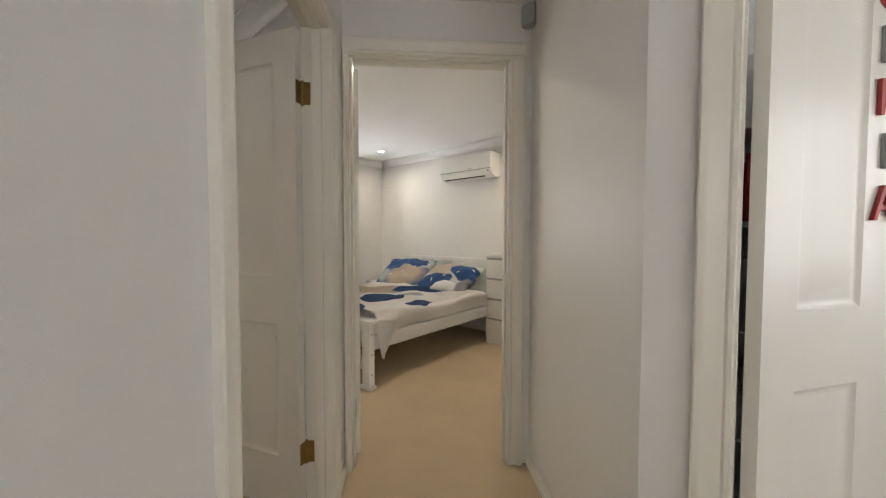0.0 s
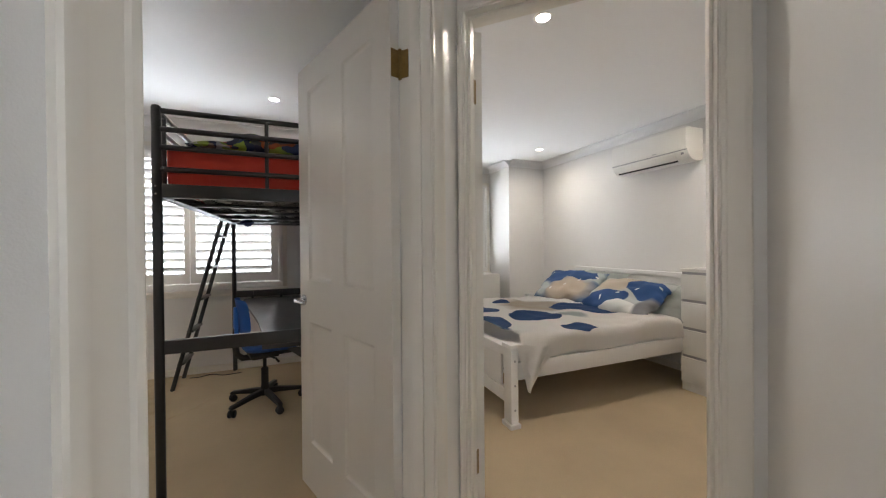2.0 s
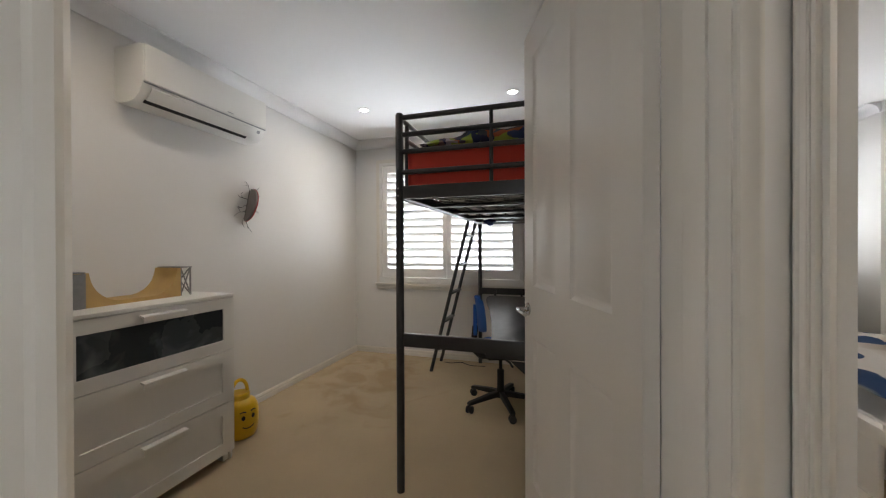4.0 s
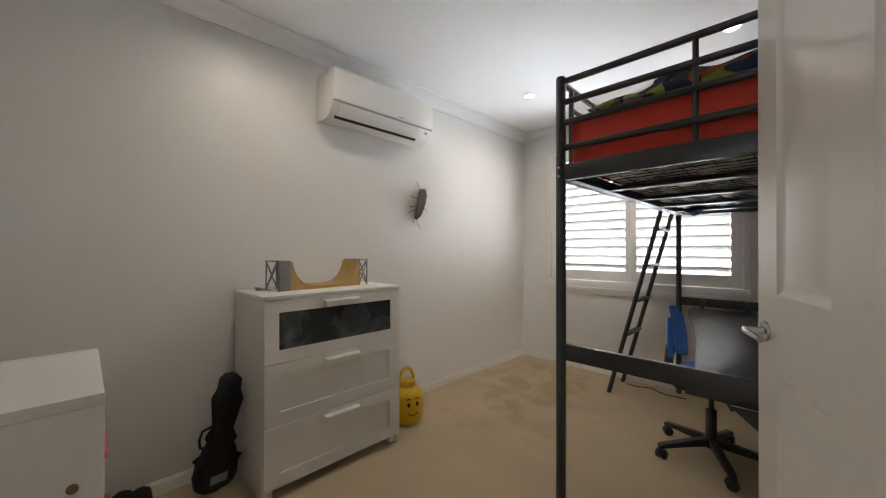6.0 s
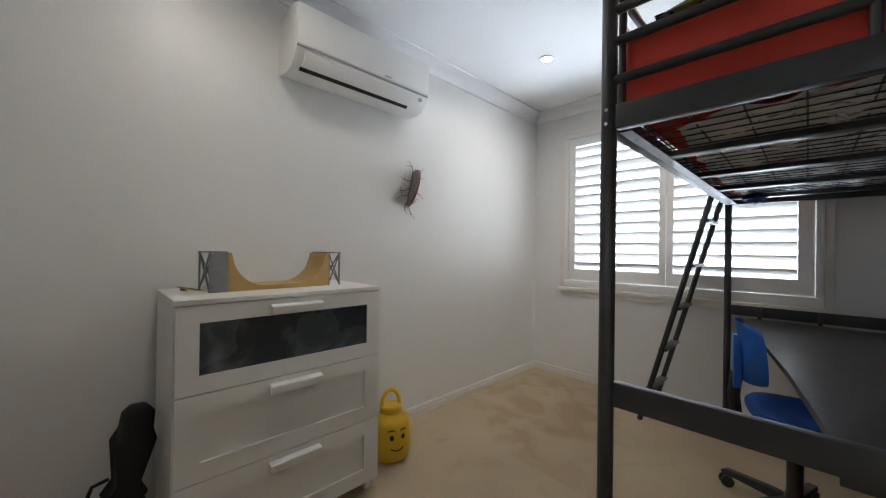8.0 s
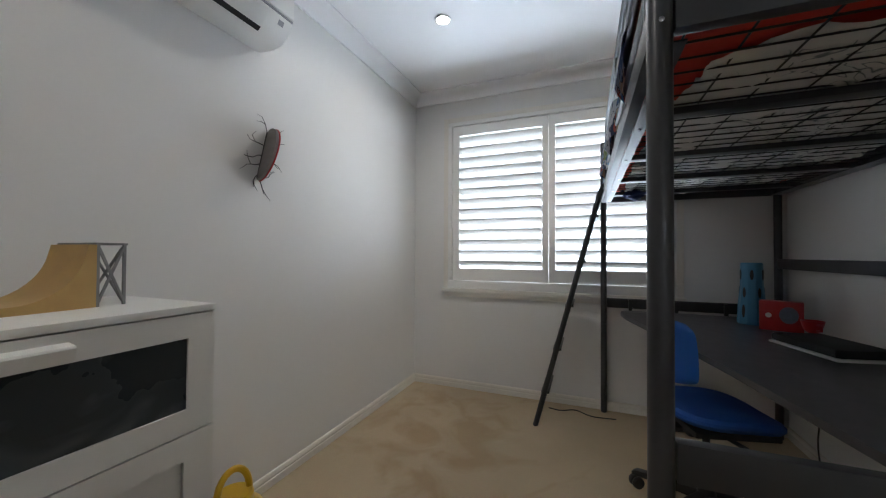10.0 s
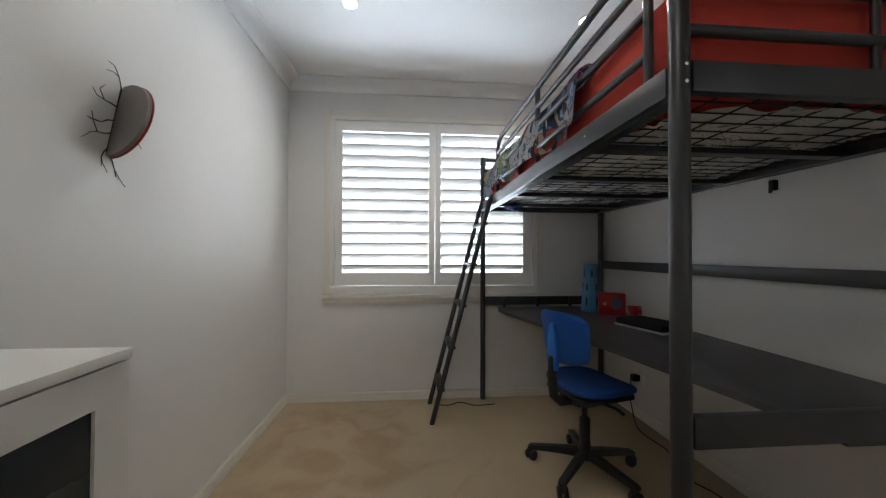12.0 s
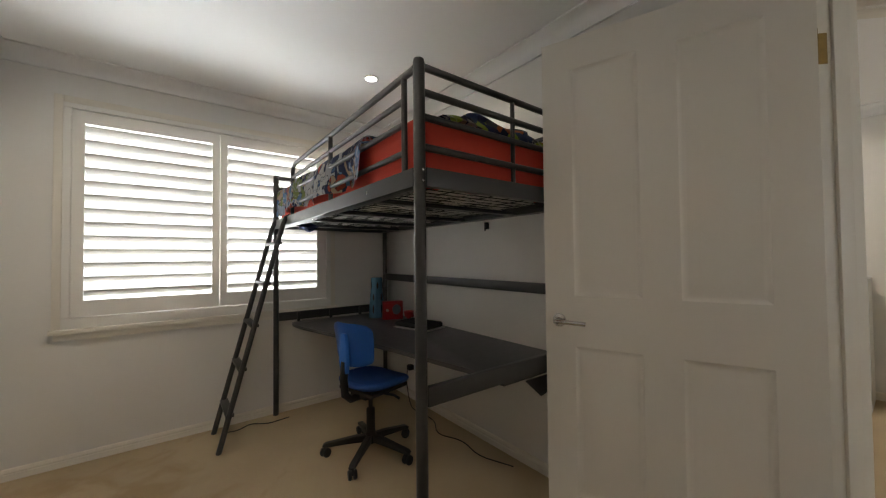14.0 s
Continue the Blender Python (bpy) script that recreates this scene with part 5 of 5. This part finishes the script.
# ---- main bedroom ----
def queen_bed():
    t = thing("queen_bed", pose(-2.105, 1.79, 0), "white painted wooden queen bed with panelled footboard", "bed")
    W_, LEN = 1.62, 2.06

    def P(nm, args, bev=0.004, parent=t, label=""):
        bm = bmesh.new()
        box(bm, *args, None, bev)
        return part(nm, bm, WHITEW, parent, label)

    for x in (-0.09, -W_):
        P("foot_post", (x, x + 0.09, 0, 0.055, 0.03, 0.525))
        P("post_cap", (x - 0.010, x + 0.100, -0.010, 0.065, 0.5255, 0.550))
        P("post_foot", (x - 0.012, x + 0.102, -0.012, 0.067, 0, 0.0295))
        for z in (0.12, 0.28, 0.44):
            bm = bmesh.new()
            lathe(bm, [(0.007, 0), (0.007, 0.002)], pose(x + (0.0905 if x > -1 else -0.0005), 0.028, z, 0, 90, 0), 10)
            part("screw_cap", bm, GREYP, t)
    P("foot_rail", (-W_ + 0.0905, -0.0905, 0.008, 0.048, 0.455, 0.515))
    P("foot_rail", (-W_ + 0.0905, -0.0905, 0.008, 0.048, 0.145, 0.235))
    P("foot_panel", (-W_ + 0.16, -0.16, 0.018, 0.038, 0.2355, 0.4545))
    for x in (-0.028, -W_ + 0.003):
        P("side_rail", (x, x + 0.025, 0.0555, LEN - 0.04, 0.325, 0.428))
    for x in (-0.07, -W_):
        P("head_post", (x, x + 0.07, LEN - 0.04, LEN, 0, 0.885))
    P("headboard", (-W_ + 0.0705, -0.0705, LEN - 0.032, LEN - 0.010, 0.33, 0.885))
    P("head_rail", (-W_ - 0.02, 0.02, LEN - 0.05, LEN + 0.01, 0.8855, 0.93))
    P("slat_base", (-W_ + 0.0285, -0.0285, 0.06, LEN - 0.05, 0.30, 0.322))


queen_bed()
soft_block("mattress", -3.66, -2.175, 1.86, 3.80, 0.324, 0.50, WHITEW, "white mattress on the white wooden bed", "mattress", 0.01)
m = pose(-2.915, 2.40, 0)
cream_duvet = draped("duvet", CREAM, "cream duvet printed with blue and grey spots on the white bed", "duvet", -0.80, 0.765, -0.515, 1.0, 0.592, 0.0, 0.170, m, 1.0, 80, 72, 0.024, 0.05,
       lambda x, y: -0.13 * max(0.0, 1 - (y + 0.515) / 0.20) * min(1.0, max(0.0, (x - 0.77) / 0.05)) - 0.03 * max(0, y - 0.9))
bm = bmesh.new()
rows = []
for i in range(13):
    f = i / 12
    half = 0.125 * (1 - f) ** 0.9 + 0.004
    rows.append([bm.verts.new((0.832 + 0.018 * math.sin(f * 3.0) + 0.012 * math.sin(3.2 * g + 2 * f), -0.455 - 0.03 * f + half * g, 0.535 - 0.305 * f - 0.02 * g * (1 - f))) for g in (k / 6 - 1 for k in range(13))])
for i in range(12):
    for k in range(12):
        bm.faces.new((rows[i][k], rows[i + 1][k], rows[i + 1][k + 1], rows[i][k + 1]))
bmesh.ops.solidify(bm, geom=bm.faces[:], thickness=0.022)
part("hanging_corner", bm, CREAM, cream_duvet, "pointed corner of the duvet hanging over the bed rail", 70)
for k, (x, y, z, rx, rz, mat, lab) in enumerate(((-3.44, 3.44, 0.715, 40, 6, PILLOW, "plump pillow in a blue and tan printed case"), (-2.63, 3.38, 0.695, 34, -4, PILLOW_B, "plump pillow in a blue and tan printed case"), (-2.50, 3.60, 0.66, 34, 0, SAGE, "sage grey pillow behind the printed ones"), (-3.30, 3.62, 0.70, 48, 0, SAGE, "sage grey pillow against the headboard"))):
    bm = bmesh.new()
    bulge(bm, 0.80, 0.50, 0.185, None, 32, 24, 2.5, 0.05, k * 3.0)
    solo("pillow", bm, mat, lab, "pillow", "pillows on the white bed", pose(x, y, z, rx, 0, rz), 70)


def chest(name, m, w, d, h, rows, label):
    t = thing(name, m, label, "chest of drawers")
    bm = bmesh.new()
    box(bm, 0, w, 0.02, d, 0.0, h - 0.025)
    part("body", bm, LACQ, t)
    bm = bmesh.new()
    box(bm, -0.003, w + 0.003, 0, d, h - 0.0245, h, None, 0.003)
    part("top", bm, LACQ, t)
    z, step = 0.07, (h - 0.025 - 0.07) / rows
    for k in range(rows):
        bm = bmesh.new()
        box(bm, 0.004, w - 0.004, 0.001, 0.0195, z + k * step + 0.002, z + (k + 1) * step - 0.022, None, 0.002)
        part("drawer_front", bm, LACQ, t)
        # grey strip puts the gap's shade into colour
        bm = bmesh.new()
        box(bm, 0.006, w - 0.006, 0.014, 0.0198, z + (k + 1) * step - 0.0215, z + (k + 1) * step)
        part("gap_shade", bm, GREYP, t, "grey strip painted in as the shade of the gap above the drawer")


chest("tall_chest", pose(-2.125, 3.44, 0), 0.76, 0.42, 0.995, 4, "tall plain white four-drawer chest beside the bed")
chest("window_chest", pose(-4.86, 2.05, 0, 0, 0, 0), 0.36, 1.10, 0.80, 3, "low white chest in the window recess")
bm = bmesh.new()
box(bm, -0.05, 0.05, -0.012, 0.012, 0, 0.15, pose(-1.90, 3.62, 0.9955, -12, 0, 20), 0.003)
solo("photo_frame", bm, BLACK, "small black picture frame on the tall chest", "picture frame")
t = thing("bedside_table", pose(-4.33, 3.45, 0), "small white bedside table by the wall", "bedside table")
for nm, a in (("top", (0, 0.40, 0, 0.38, 0.50, 0.525)), ("body", (0.015, 0.385, 0.01, 0.37, 0.30, 0.4995)), *[("leg", (x, x + 0.035, y, y + 0.035, 0, 0.2995)) for x in (0.02, 0.345) for y in (0.02, 0.325)]):
    bm = bmesh.new()
    box(bm, *a, None, 0.002)
    part(nm, bm, LACQ, t)

# ---- hall and landing ----
px, py = sq(1.765, 0.715)
t = thing("security_sensor", pose(px, py, 2.27, 0, 0, 180), "small white security sensor in the hall corner under the ceiling", "security sensor")
bm = bmesh.new()
prism(bm, [(-0.033, 0.02), (-0.033, -0.005), (-0.022, -0.022), (0.022, -0.022), (0.033, -0.005), (0.033, 0.02)], 0, 0.105, None, 0.004)
part("case", bm, GREYP, t)
bm = bmesh.new()
box(bm, -0.020, 0.020, -0.025, -0.0225, 0.02, 0.07, None, 0.002)
part("lens", bm, PLAST, t)

# letters on the third door
DULLRED = material("dull_red_paint", (0.40, 0.045, 0.05), 0.6, vary=0.2, scale=30)
signs = thing("hanging_letters", door.matrix_world.copy(), "red and grey wooden letters in a column on the white door", "wall letters")
for k, (ch, col) in enumerate((("O", DULLRED), ("P", GREYP), ("K", DULLRED), ("I", GREYP), ("A", DULLRED))):
    cu = bpy.data.curves.new("letter", "FONT")
    cu.body, cu.size, cu.extrude, cu.bevel_depth, cu.align_x = ch, 0.13, 0.004, 0.001, "CENTER"
    tmp = bpy.data.objects.new("letter_text", cu)
    scene.collection.objects.link(tmp)
    me = bpy.data.meshes.new_from_object(tmp.evaluated_get(bpy.context.evaluated_depsgraph_get()))
    bpy.data.objects.remove(tmp)
    me.materials.clear()
    me.materials.append(col)
    ob = new("letter", me)
    ob.parent = signs
    ob.matrix_local = pose(0.41, -0.042, 1.80 - k * 0.135, 90, 0, 0)

# shelf of books in the room behind
t = thing("bookcase", pose(-0.10, 1.75, 0, 0, 0, 0), "white bookcase with books beyond the landing door", "bookcase")
for nm, a in (("side_panel", (0, 0.02, 0, 0.28, 0, 1.9)), ("side_panel", (0.68, 0.70, 0, 0.28, 0, 1.9)), *[("shelf", (0.0205, 0.6795, 0, 0.28, z, z + 0.02)) for z in (0.05, 0.45, 0.85, 1.25, 1.60)], ("back_panel", (0.0, 0.70, 0.2805, 0.29, 0, 1.9))):
    bm = bmesh.new()
    box(bm, *a)
    part(nm, bm, LACQ, t)
rng = random.Random(8)
for z in (0.47, 0.87, 1.27):
    x = -0.07
    while x < 0.52:
        w, h = rng.uniform(0.02, 0.045), rng.uniform(0.18, 0.28)
        bm = bmesh.new()
        box(bm, x, x + w, 1.77, 1.95, z, z + h, None, 0.002)
        solo("book", bm, REDP if z > 1.2 else rng.choice((BLACK, LACQ, GREYP)), "book standing upright on the white bookcase", "book", "books on the bookcase")
        x += w + 0.001
